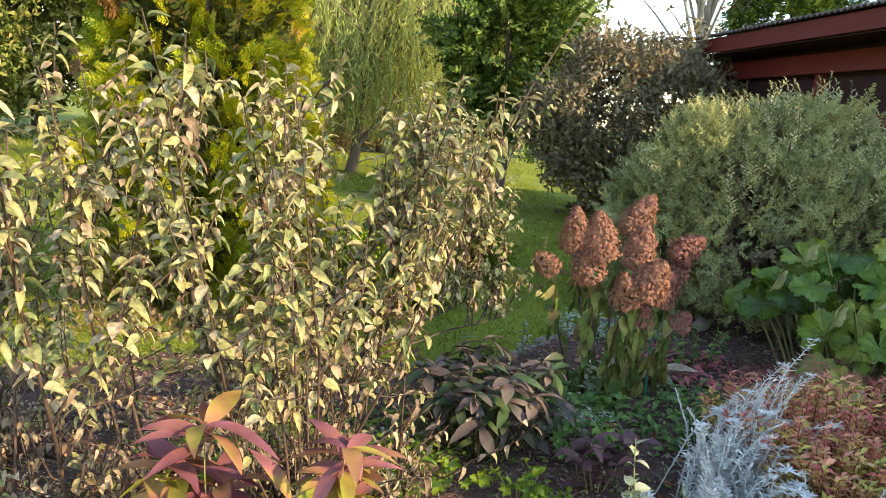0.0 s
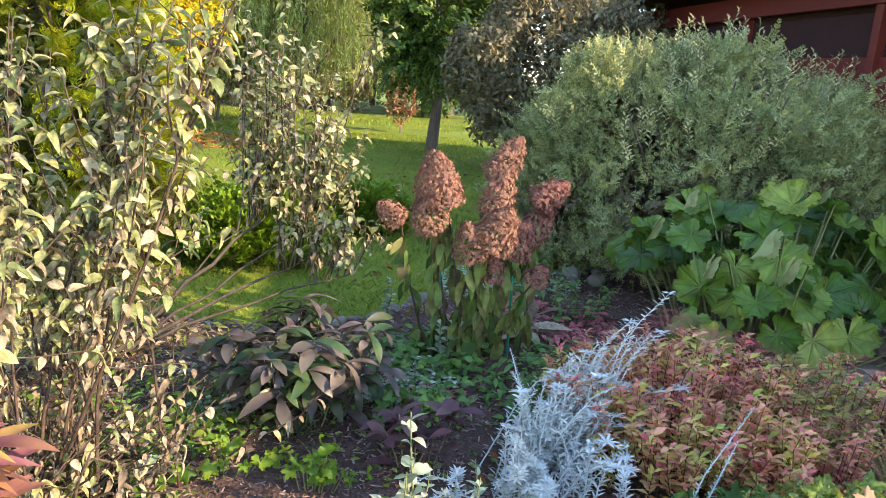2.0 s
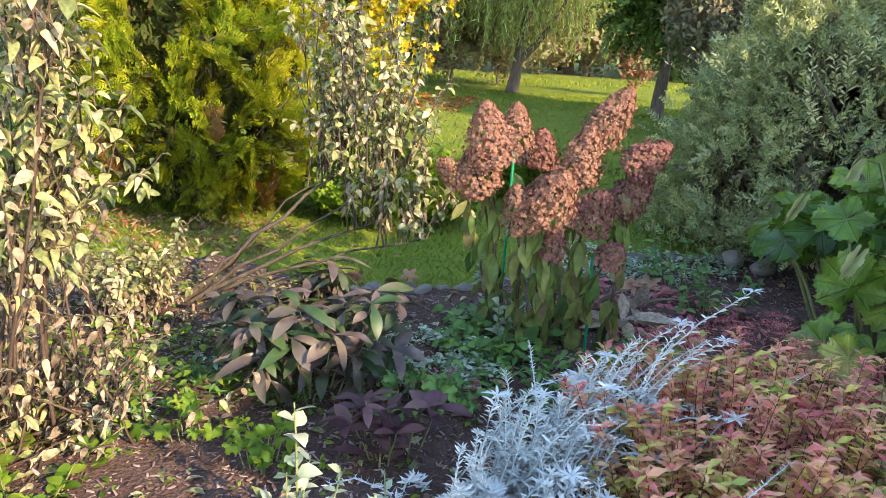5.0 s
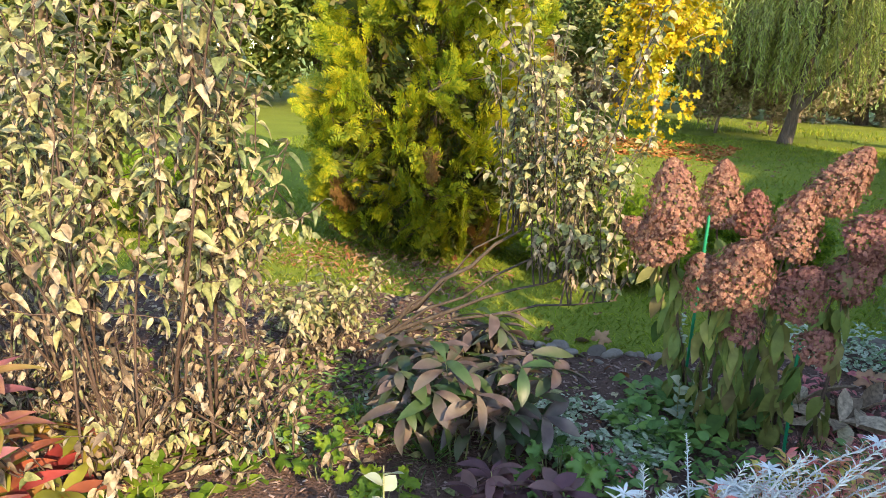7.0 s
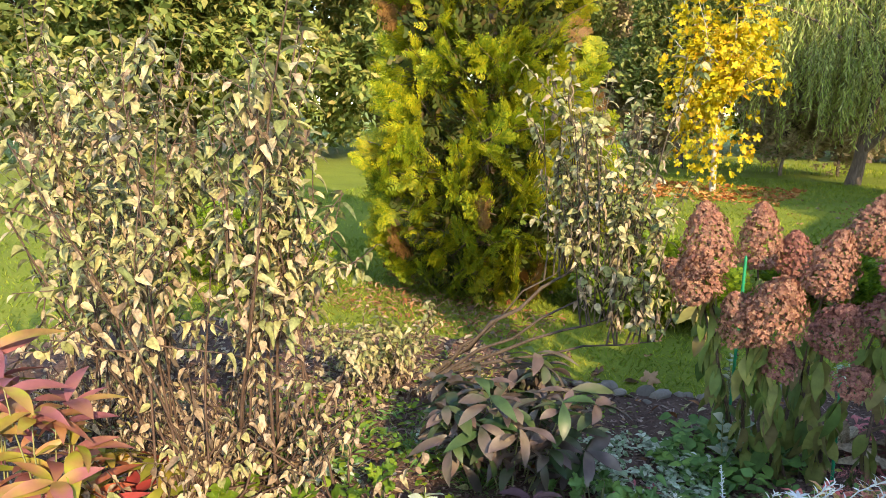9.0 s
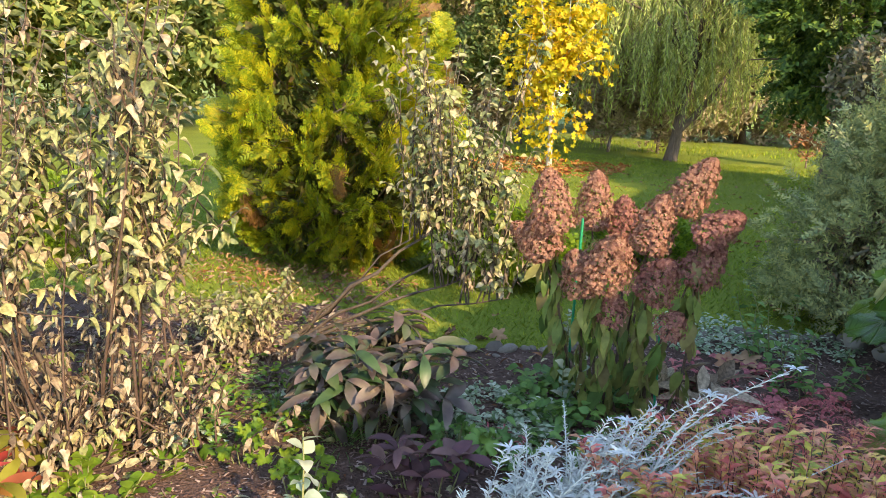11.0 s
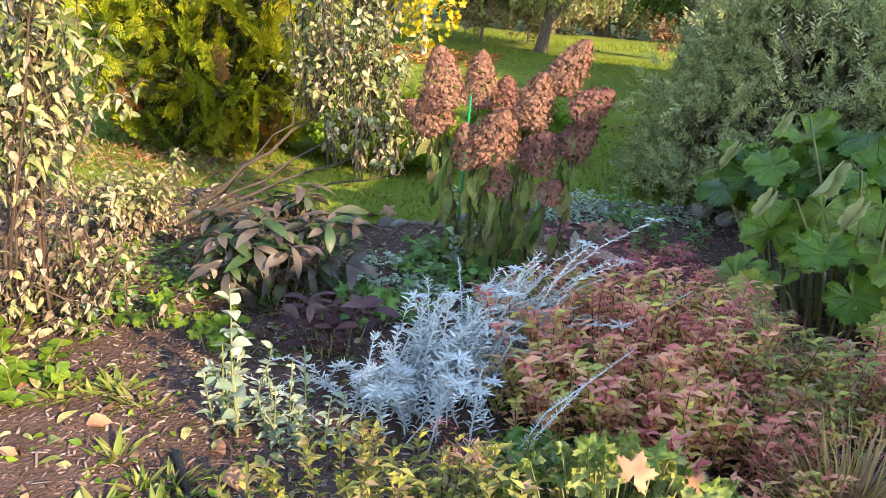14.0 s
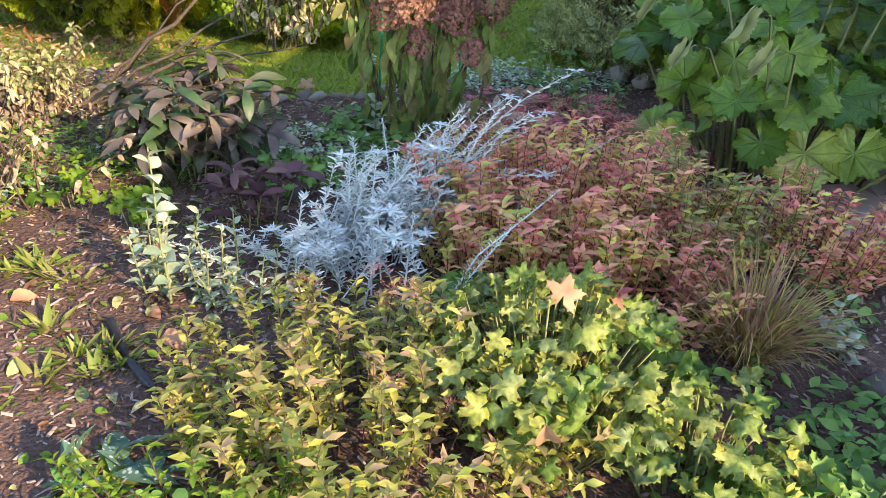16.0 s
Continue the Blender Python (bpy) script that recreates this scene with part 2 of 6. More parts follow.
    "geranium": leaf_mat("lobed_leaf", [(0.085, 0.165, 0.030), (0.140, 0.225, 0.042), (0.220, 0.280, 0.062), (0.330, 0.340, 0.075), (0.170, 0.230, 0.085), (0.250, 0.290, 0.120)], 0.5, 0.35, 70, 0.5, 0.3, 4.0),
    "lime": leaf_mat("lime_leaf", [(0.095, 0.190, 0.020), (0.160, 0.270, 0.025), (0.240, 0.330, 0.032)], 0.5, 0.4, 20, 0.3),
    "green": leaf_mat("ground_leaf", [(0.066, 0.156, 0.034), (0.119, 0.240, 0.058), (0.172, 0.300, 0.058)], 0.5, 0.25, 20, 0.3),
    "lamium": leaf_mat("lamium_leaf", [(0.52, 0.57, 0.44), (0.10, 0.19, 0.07), (0.42, 0.50, 0.36), (0.14, 0.25, 0.09), (0.58, 0.62, 0.50), (0.20, 0.30, 0.15)], 0.6, 0.2, 60, 0.4),
    "sedge": leaf_mat("sedge_blade", [(0.300, 0.240, 0.040), (0.400, 0.300, 0.090), (0.340, 0.170, 0.100), (0.360, 0.190, 0.150), (0.210, 0.200, 0.030)], 0.55, 0.25, 10, 0.3),
    "tuft": leaf_mat("grass_tuft", [(0.11, 0.18, 0.022), (0.20, 0.24, 0.045), (0.27, 0.25, 0.07)], 0.55, 0.3, 10, 0.3),
    "stone": rough_mat("border_stone", [(0.100, 0.080, 0.064), (0.185, 0.158, 0.132), (0.290, 0.262, 0.228)], 9, 80, 0.85, 0.6, 0.008, per_piece=0.5),
    "flag": rough_mat("flagstone", [(0.24, 0.17, 0.14), (0.36, 0.27, 0.23), (0.44, 0.38, 0.34)], 4, 60, 0.8, 0.4, 0.005, per_piece=0.4),
    "red_wood": rough_mat("red_painted_board", [(0.103, 0.014, 0.013), (0.152, 0.023, 0.018), (0.204, 0.038, 0.030)], 2, 40, 0.55, 0.3, 0.003, (1, 0.2, 1), per_piece=0.25),
    "roof": rough_mat("corrugated_roof", [(0.06, 0.045, 0.045), (0.12, 0.085, 0.08), (0.17, 0.13, 0.12)], 3, 50, 0.7, 0.3, 0.004),
    # red boards darkened towards black: the shade under the eaves is in the colour
    "shaded_red": rough_mat("shaded_red_board", [(0.03, 0.012, 0.012), (0.06, 0.02, 0.02)], 4, 40, 0.8, 0.3, 0.003),
    "hose": rough_mat("black_hose", [(0.02, 0.02, 0.025), (0.04, 0.04, 0.05)], 20, 100, 0.45, 0.1, 0.001),
    "dark_stone": rough_mat("dark_edging_stone", [(0.06, 0.045, 0.04), (0.11, 0.085, 0.075), (0.17, 0.13, 0.12)], 9, 80, 0.8, 0.5, 0.006, per_piece=0.3),
    "dry": leaf_mat("dry_curled_leaf", [(0.50, 0.27, 0.15), (0.46, 0.22, 0.12), (0.52, 0.36, 0.22)], 0.65, 0.3, 20, 0.3),
    "birch": rough_mat("pale_bark", [(0.22, 0.19, 0.16), (0.42, 0.38, 0.33), (0.55, 0.50, 0.44)], 5, 30, 0.8, 0.4, 0.01, (1, 1, 0.4)),
}


def add_veins(m, step, first):
    """Pale veins fanning out from the leaf's stalk, with a rib relief."""
    ns, ln = m.node_tree.nodes, m.node_tree.links
    bs = ns["Principled BSDF"]
    co, sep = ns.new("ShaderNodeTexCoord"), ns.new("ShaderNodeSeparateXYZ")
    ln.new(co.outputs["Object"], sep.inputs[0])

    def calc(op, a, b=None):
        nd = ns.new("ShaderNodeMath")
        nd.operation = op
        for slot, val in enumerate((a, b)):
            if val is None:
                continue
            if isinstance(val, (int, float)):
                nd.inputs[slot].default_value = val
            else:
                ln.new(val, nd.inputs[slot])
        return nd.outputs[0]
    ang = calc("ARCTAN2", sep.outputs[0], sep.outputs[1])
    rad = calc("SQRT", calc("ADD", calc("MULTIPLY", sep.outputs[0], sep.outputs[0]), calc("MULTIPLY", sep.outputs[1], sep.outputs[1])))
    off = calc("ABSOLUTE", calc("SUBTRACT", calc("FRACT", calc("DIVIDE", calc("SUBTRACT", ang, first), step)), 0.5))
    wide = calc("MULTIPLY", calc("MULTIPLY", off, rad), step)
    side = calc("ABSOLUTE", calc("SUBTRACT", calc("FRACT", calc("ADD", calc("MULTIPLY", rad, 13.0), calc("MULTIPLY", off, 2.2))), 0.5))
    main = ns.new("ShaderNodeMapRange")
    main.inputs[1].default_value, main.inputs[2].default_value, main.inputs[3].default_value, main.inputs[4].default_value = 0.004, 0.016, 1.0, 0.0
    ln.new(wide, main.inputs[0])
    fine = ns.new("ShaderNodeMapRange")
    fine.inputs[1].default_value, fine.inputs[2].default_value, fine.inputs[3].default_value, fine.inputs[4].default_value = 0.0, 0.10, 0.35, 0.0
    ln.new(side, fine.inputs[0])
    vein = calc("MAXIMUM", main.outputs[0], fine.outputs[0])
    old = bs.inputs["Base Color"].links[0].from_socket
    mx = ns.new("ShaderNodeMix")
    mx.data_type = "RGBA"
    ln.new(calc("MULTIPLY", vein, 0.16), mx.inputs[0])
    ln.new(old, mx.inputs[6])
    mx.inputs[7].default_value = (0.26, 0.36, 0.12, 1)
    ln.new(mx.outputs[2], bs.inputs["Base Color"])
    bp = ns.new("ShaderNodeBump")
    bp.inputs["Strength"].default_value, bp.inputs["Distance"].default_value, bp.invert = 0.7, 0.012, True
    ln.new(vein, bp.inputs["Height"])
    ln.new(bs.inputs["Normal"].links[0].from_socket, bp.inputs["Normal"])
    ln.new(bp.outputs[0], bs.inputs["Normal"])


def add_spots(m, size, colour):
    """Round pale spots over a leaf."""
    ns, ln = m.node_tree.nodes, m.node_tree.links
    bs = ns["Principled BSDF"]
    geo, vor, mp = ns.new("ShaderNodeNewGeometry"), ns.new("ShaderNodeTexVoronoi"), ns.new("ShaderNodeMapRange")
    vor.inputs["Scale"].default_value = size
    ln.new(geo.outputs["Position"], vor.inputs["Vector"])
    mp.inputs[1].default_value, mp.inputs[2].default_value, mp.inputs[3].default_value, mp.inputs[4].default_value = 0.22, 0.34, 1.0, 0.0
    ln.new(vor.outputs["Distance"], mp.inputs[0])
    mx = ns.new("ShaderNodeMix")
    mx.data_type = "RGBA"
    ln.new(mp.outputs[0], mx.inputs[0])
    ln.new(bs.inputs["Base Color"].links[0].from_socket, mx.inputs[6])
    mx.inputs[7].default_value = (*colour, 1)
    ln.new(mx.outputs[2], bs.inputs["Base Color"])


M["spotted"] = leaf_mat("spotted_leaf", [(0.07, 0.15, 0.10), (0.10, 0.19, 0.13)], 0.55, 0.2, 20, 0.2)
add_spots(M["spotted"], 55, (0.42, 0.52, 0.46))
add_veins(M["umbrella"], (2 * math.pi - 0.5) / 9, -math.pi + 0.25)


# ---- mesh helpers ----
def mesh_from(name, verts, faces, material, smooth=True):
    me = bpy.data.meshes.new(name)
    me.from_pydata([tuple(v) for v in verts], [], [tuple(f) for f in faces])
    me.materials.append(material)
    if smooth:
        me.polygons.foreach_set("use_smooth", [True] * len(me.polygons))
    me.update()
    return me


def obj(name, me, parent=None, label=""):
    ob = new(name, me)
    if parent is not None:
        ob.parent = parent
    if label:
        ob["label"] = label
    return ob


def thing(name, x, y, z=0.0, label="", category="", group="", kind=""):
    ob = new(name)
    ob.empty_display_size = 0.05
    ob.location = (x, y, z)
    return tagged(ob, label, category, group, kind)


def leaf_shape(length=1.0, width=0.5, tip=1.0, fold=0.15, droop=0.25, rows=4, wavy=0.0, full=1.0):
    """A leaf along +y from its stalk at 0, upper side +z: two strips folded at the midrib, drooping to the tip."""
    vs, fs = [], []
    for i in range(rows + 1):
        u = i / rows
        w = width * 0.5 * math.sin(math.pi * min(1.0, (u ** tip) * 0.96 + 0.03)) ** full if i < rows else 0.004
        z = -droop * length * u * u
        e = fold * w + wavy * width * math.sin(u * 9.0)
        vs += [(-w, u * length, z + e), (0, u * length, z), (w, u * length, z + fold * w - wavy * width * math.sin(u * 8.0))]
    for i in range(rows):
        a = 3 * i
        fs += [(a, a + 1, a + 4, a + 3), (a + 1, a + 2, a + 5, a + 4)]
    return np.array(vs), fs


def lobed_shape(lobes=5, cut=0.35, radius=0.5, cup=0.12, rings=3, ruffle=0.04, gap=0.5, teeth=0.05):
    """A round lobed and toothed leaf, stalk at its notch at 0, blade towards +y, sunk veins along the lobes."""
    vs, fs = [(0, 0, 0)], []
    n = lobes * 8
    a0, a1 = -math.pi + gap, math.pi - gap
    for r in range(1, rings + 1):
        f = r / rings
        for i in range(n + 1):
            u = i / n
            a = a0 + (a1 - a0) * u
            wave = 0.5 + 0.5 * math.cos(2 * math.pi * lobes * u)
            rim = 1 - cut * wave ** 2 * f ** 3 - (teeth * (i % 2) if r == rings else 0)
            reach = 0.72 + 0.28 * math.cos(a * 0.5)
            rr = radius * f * rim * reach
            z = radius * (cup * f * f + ruffle * f * f * math.sin(u * lobes * 2.9 + lobes) + 0.035 * f * wave)
            vs.append((rr * math.sin(a), rr * math.cos(a), z))
    for i in range(n):
        fs.append((0, 1 + i + 1, 1 + i))
    for r in range(1, rings):
        b0, b1 = 1 + (r - 1) * (n + 1), 1 + r * (n + 1)
        for i in range(n):
            fs.append((b0 + i, b0 + i + 1, b1 + i + 1, b1 + i))
    return np.array(vs), fs


def spray_shape(pairs=5, length=1.0, width=0.5, leaflet=0.16, lift=0.1):
    """A flat feathery spray: a spine with narrow side fingers."""
    vs, fs = [], []

    def blade(p, d, l, w):
        d = np.array(d) / np.linalg.norm(d)
        s = np.array((d[1], -d[0], 0.0))
        b = len(vs)
        vs.extend([p, p + d * l * 0.5 + s * w * 0.6, p + d * l, p + d * l * 0.5 - s * w * 0.6])
        fs.append((b, b + 1, b + 2, b + 3))
    blade(np.zeros(3), (0, 1, 0), length, leaflet * 0.6)
    for i in range(pairs):
        u = (i + 0.6) / (pairs + 0.6)
        for s in (-1, 1):
            blade(np.array((0, u * length, 0)), (s * 0.8, 0.75, lift * (1 if i % 2 else -1)), width * (1 - u * 0.75), leaflet)
    return np.array(vs), fs


def frames_of(pos, direction, up, scale, roll=None):
    """Matrices (n, 3, 3) with +y along direction and +z near up, and the positions."""
    d = direction / np.linalg.norm(direction, axis=1, keepdims=True)
    x = np.cross(d, up)
    nx = np.linalg.norm(x, axis=1, keepdims=True)
    x = np.where(nx < 1e-4, np.array([[1.0, 0, 0]]), x / np.maximum(nx, 1e-4))
    z = np.cross(x, d)
    if roll is not None:
        c, s = np.cos(roll)[:, None], np.sin(roll)[:, None]
        x, z = c * x + s * z, c * z - s * x
    m = np.stack([x, d, z], axis=2) * np.asarray(scale).reshape(-1, 1, 1)
    return m, pos


def scatter_mesh(name, shape, pos, direction, up, scale, material, roll=None):
    """One mesh with a copy of the shape at every place."""
    v, fs = shape
    m, p = frames_of(np.asarray(pos, float), np.asarray(direction, float), np.asarray(up, float), scale, roll)
    n, k = len(p), len(v)
    vv = (np.einsum("nij,kj->nki", m, v) + p[:, None, :]).reshape(-1, 3)
    me = bpy.data.meshes.new(name)
    me.vertices.add(n * k)
    me.vertices.foreach_set("co", vv.ravel())
    sizes = np.array([len(f) for f in fs])
    flat = np.concatenate([np.array(f) for f in fs])
    loops = (flat[None, :] + (np.arange(n) * k)[:, None]).ravel()
    tot = np.tile(sizes, n)
    me.loops.add(len(loops))
    me.loops.foreach_set("vertex_index", loops)
    me.polygons.add(len(tot))
    me.polygons.foreach_set("loop_start", np.concatenate([[0], np.cumsum(tot)[:-1]]))
    me.polygons.foreach_set("use_smooth", np.ones(len(tot), bool))
    me.update(calc_edges=True)
    me.materials.append(material)
    return me


def leaf_parts(name, meshes, pos, direction, up, scale, parent, roll=None):
    """The same, but each leaf an object of its own on shared meshes."""
    m, p = frames_of(np.asarray(pos, float), np.asarray(direction, float), np.asarray(up, float), scale, roll)
    for i in range(len(p)):
        ob = new(name, meshes[i % len(meshes)])
        ob.parent = parent[i] if isinstance(parent, list) else parent
        ob.matrix_basis = Matrix([[*m[i][r], p[i][r]] for r in range(3)] + [[0, 0, 0, 1]])


def tube(vs, fs, pts, radii, sides=6):
    """Adds a tapered tube along points to the lists."""
    pts = [Vector(p) for p in pts]
    base = len(vs)
    n = len(pts)
    for i, p in enumerate(pts):
        d = (pts[min(i + 1, n - 1)] - pts[max(i - 1, 0)]).normalized()
        a = d.orthogonal().normalized() if abs(d.z) < 0.95 else Vector((1, 0, 0))
        a = (a - d * a.dot(d)).normalized()
        b = d.cross(a)
        for k in range(sides):
            q = 2 * math.pi * k / sides
            vs.append(tuple(p + (a * math.cos(q) + b * math.sin(q)) * radii[i]))
    for i in range(n - 1):
        for k in range(sides):
            k2 = (k + 1) % sides
            fs.append((base + i * sides + k, base + i * sides + k2, base + (i + 1) * sides + k2, base + (i + 1) * sides + k))
    fs.append(tuple(base + (n - 1) * sides + k for k in range(sides)))


def bent(p, d, length, steps, wander, lift, r):
    """A wandering line from p along d."""
    pts, d = [np.array(p, float)], np.array(d, float) / np.linalg.norm(d)
    for _ in range(steps):
        d = d + r.normal(0, wander, 3) + np.array((0, 0, lift))
        d /= np.linalg.norm(d)
        pts.append(pts[-1] + d * length / steps)
    return pts


def line_at(pts, u):
    q = u * (len(pts) - 1)
    i = min(int(q), len(pts) - 2)
    return pts[i] + (pts[i + 1] - pts[i]) * (q - i), pts[i + 1] - pts[i]


# ---- ground ----
def in_bed(x, y):
    """Whether a place lies in the planted bed, in front of the stone edging."""
    edge = np.interp(x, [-7.0, -4.2, -3.5, -1.5, -0.4, 0.1, 0.6, 1.2, 1.9, 2.6, 4.4], [-7.0, -2.8, -0.5, 0.25, -0.12, 0.1, 0.6, 1.15, 1.4, 1.7, 2.2])
    return (y < edge) & (y > -3.95 + 0.12 * np.sin(x * 2.1))


def bump_at(x, y):
    return 0.02 * noise.noise(Vector((x * 0.9, y * 0.9, 0))) + 0.010 * noise.noise(Vector((x * 4.1, y * 4.1, 3)))


def sheet(name, xs, ys, height, keep, material):
    idx, vs, fs = {}, [], []
    for i, x in enumerate(xs):
        for j, y in enumerate(ys):
            idx[i, j] = len(vs)
            vs.append((x, y, height(x, y)))
    for i in range(len(xs) - 1):
        for j in range(len(ys) - 1):
            cx, cy = (xs[i] + xs[i + 1]) / 2, (ys[j] + ys[j + 1]) / 2
            if keep(cx, cy):
                fs.append((idx[i, j], idx[i + 1, j], idx[i + 1, j + 1], idx[i, j + 1]))
    return mesh_from(name, vs, fs, material)


far = list(np.linspace(-400, -42, 8)) + list(np.linspace(-40, 40, 70)) + list(np.linspace(42, 400, 8))
ground = obj("ground", sheet("ground", far, far, lambda x, y: -0.02 + (0.05 * noise.noise(Vector((x * 0.15, y * 0.15, 0))) if abs(x) + abs(y) > 8 else 0), lambda x, y: True, M["lawn"]))
tagged(ground, "mown green lawn with scattered autumn leaves", "lawn", kind="structure")
bed = obj("bed_soil", sheet("bed_soil", np.arange(-7, 4.41, 0.09), np.arange(-9, 2.3, 0.09), lambda x, y: bump_at(x, y) + (0.012 if in_bed(x, y - 0.12) else 0.0), in_bed, M["mulch"]))
tagged(bed, "brown bark mulch in the flower bed", "soil", kind="structure")

# grass blades of the lawn, denser near the bed
blade = (np.array([(-0.5, 0, 0), (0.5, 0, 0), (0.3, 0.6, -0.05), (0, 1, -0.25), (-0.3, 0.6, -0.05)]) * np.array((0.12, 1, 1)), [(0, 1, 2, 3, 4)])


def turf(n, x0, x1, y0, y1, size):
    x, y = rng.uniform(x0, x1, n), rng.uniform(y0, y1, n)
    ok = ~in_bed(x, y - 0.02)
    x, y = x[ok], y[ok]
    k = len(x)
    a = rng.uniform(0, 6.283, k)
    d = np.stack([np.cos(a) * 0.6, np.sin(a) * 0.6, rng.uniform(0.6, 1.3, k)], 1)
    return np.stack([x, y, np.full(k, -0.03)], 1), d, rng.uniform(0.6, 1.2, k) * size


for args in ((42000, -5.0, 3.2, -0.8, 6.0, 0.055), (24000, -9, 4, 6.0, 16, 0.085), (16000, -9.5, -3.3, -3.5, 6.5, 0.06), (16000, -5, 4.4, -7.0, -3.8, 0.06)):
    p, d, s = turf(*args)
    g = obj("lawn_grass", scatter_mesh("lawn_grass", blade, p, d, np.tile((0, 0, 1.0), (len(p), 1)) + rng.normal(0, 0.3, (len(p), 3)), s, M["grass"]))
    tagged(g, "short mown green grass of the lawn", "grass", kind="stuff")

# rough taller grass at the far lawn edge
n = 5000
p = np.stack([rng.uniform(-14, 9, n), 20.5 + rng.normal(0, 1.6, n), np.full(n, -0.05)], 1)
d = np.stack([rng.normal(0, 0.3, n), rng.normal(0, 0.3, n), np.ones(n)], 1)
tagged(obj("rough_grass", scatter_mesh("rough_grass", blade, p, d, rng.normal(0, 1, (n, 3)), rng.uniform(0.06, 0.17, n), M["grass"])), "taller unmown grass at the lawn edge", "grass", kind="stuff")


# ---- woody plants ----
pear_shapes = [leaf_shape(1, 0.66, 0.85, 0.3, 0.5, 6, 0.05, 0.8), leaf_shape(1, 0.48, 0.85, 0.8, 0.9, 6, 0.1, 0.8), leaf_shape(1, 0.58, 0.8, 0.7, 0.4, 6, 0.06, 0.8)]
pear_meshes = [mesh_from("pear_leaf", v, f, M["pear"]) for v, f in pear_shapes] + [mesh_from("pear_leaf", v, f, M["pear_dry"]) for v, f in pear_shapes[:2]]


def shoot_leaves(r, pts, count, lo, size, hang, out):
    """Leaves spiralling up a shoot; hang: how far they point downwards."""
    for i in range(count):
        u = lo + (1 - lo) * (i + r.uniform(0, 1)) / count
        p, t = line_at(pts, min(u, 0.999))
        t = t / np.linalg.norm(t)
        a = i * 2.4 + r.uniform(-0.5, 0.5)
        side = np.array((math.cos(a), math.sin(a), 0.0))
        dry = r.uniform(0, 1) < 0.95 - 1.2 * u
        h = hang + (1.1 if dry else 0.45) * r.uniform(0.3, 1.3)
        d = side + t * (0.75 if u > 0.85 else 0.25) - np.array((0, 0, h * r.uniform(0.3, 1.0)))
        up = np.array((0, 0, 1.0)) + t * 0.6 + r.normal(0, 0.35, 3)
        out.append((p + side * 0.006, d, up, size * r.uniform(0.55, 1.25) * (0.8 if dry else 1.0), r.uniform(-0.5, 0.5), dry))


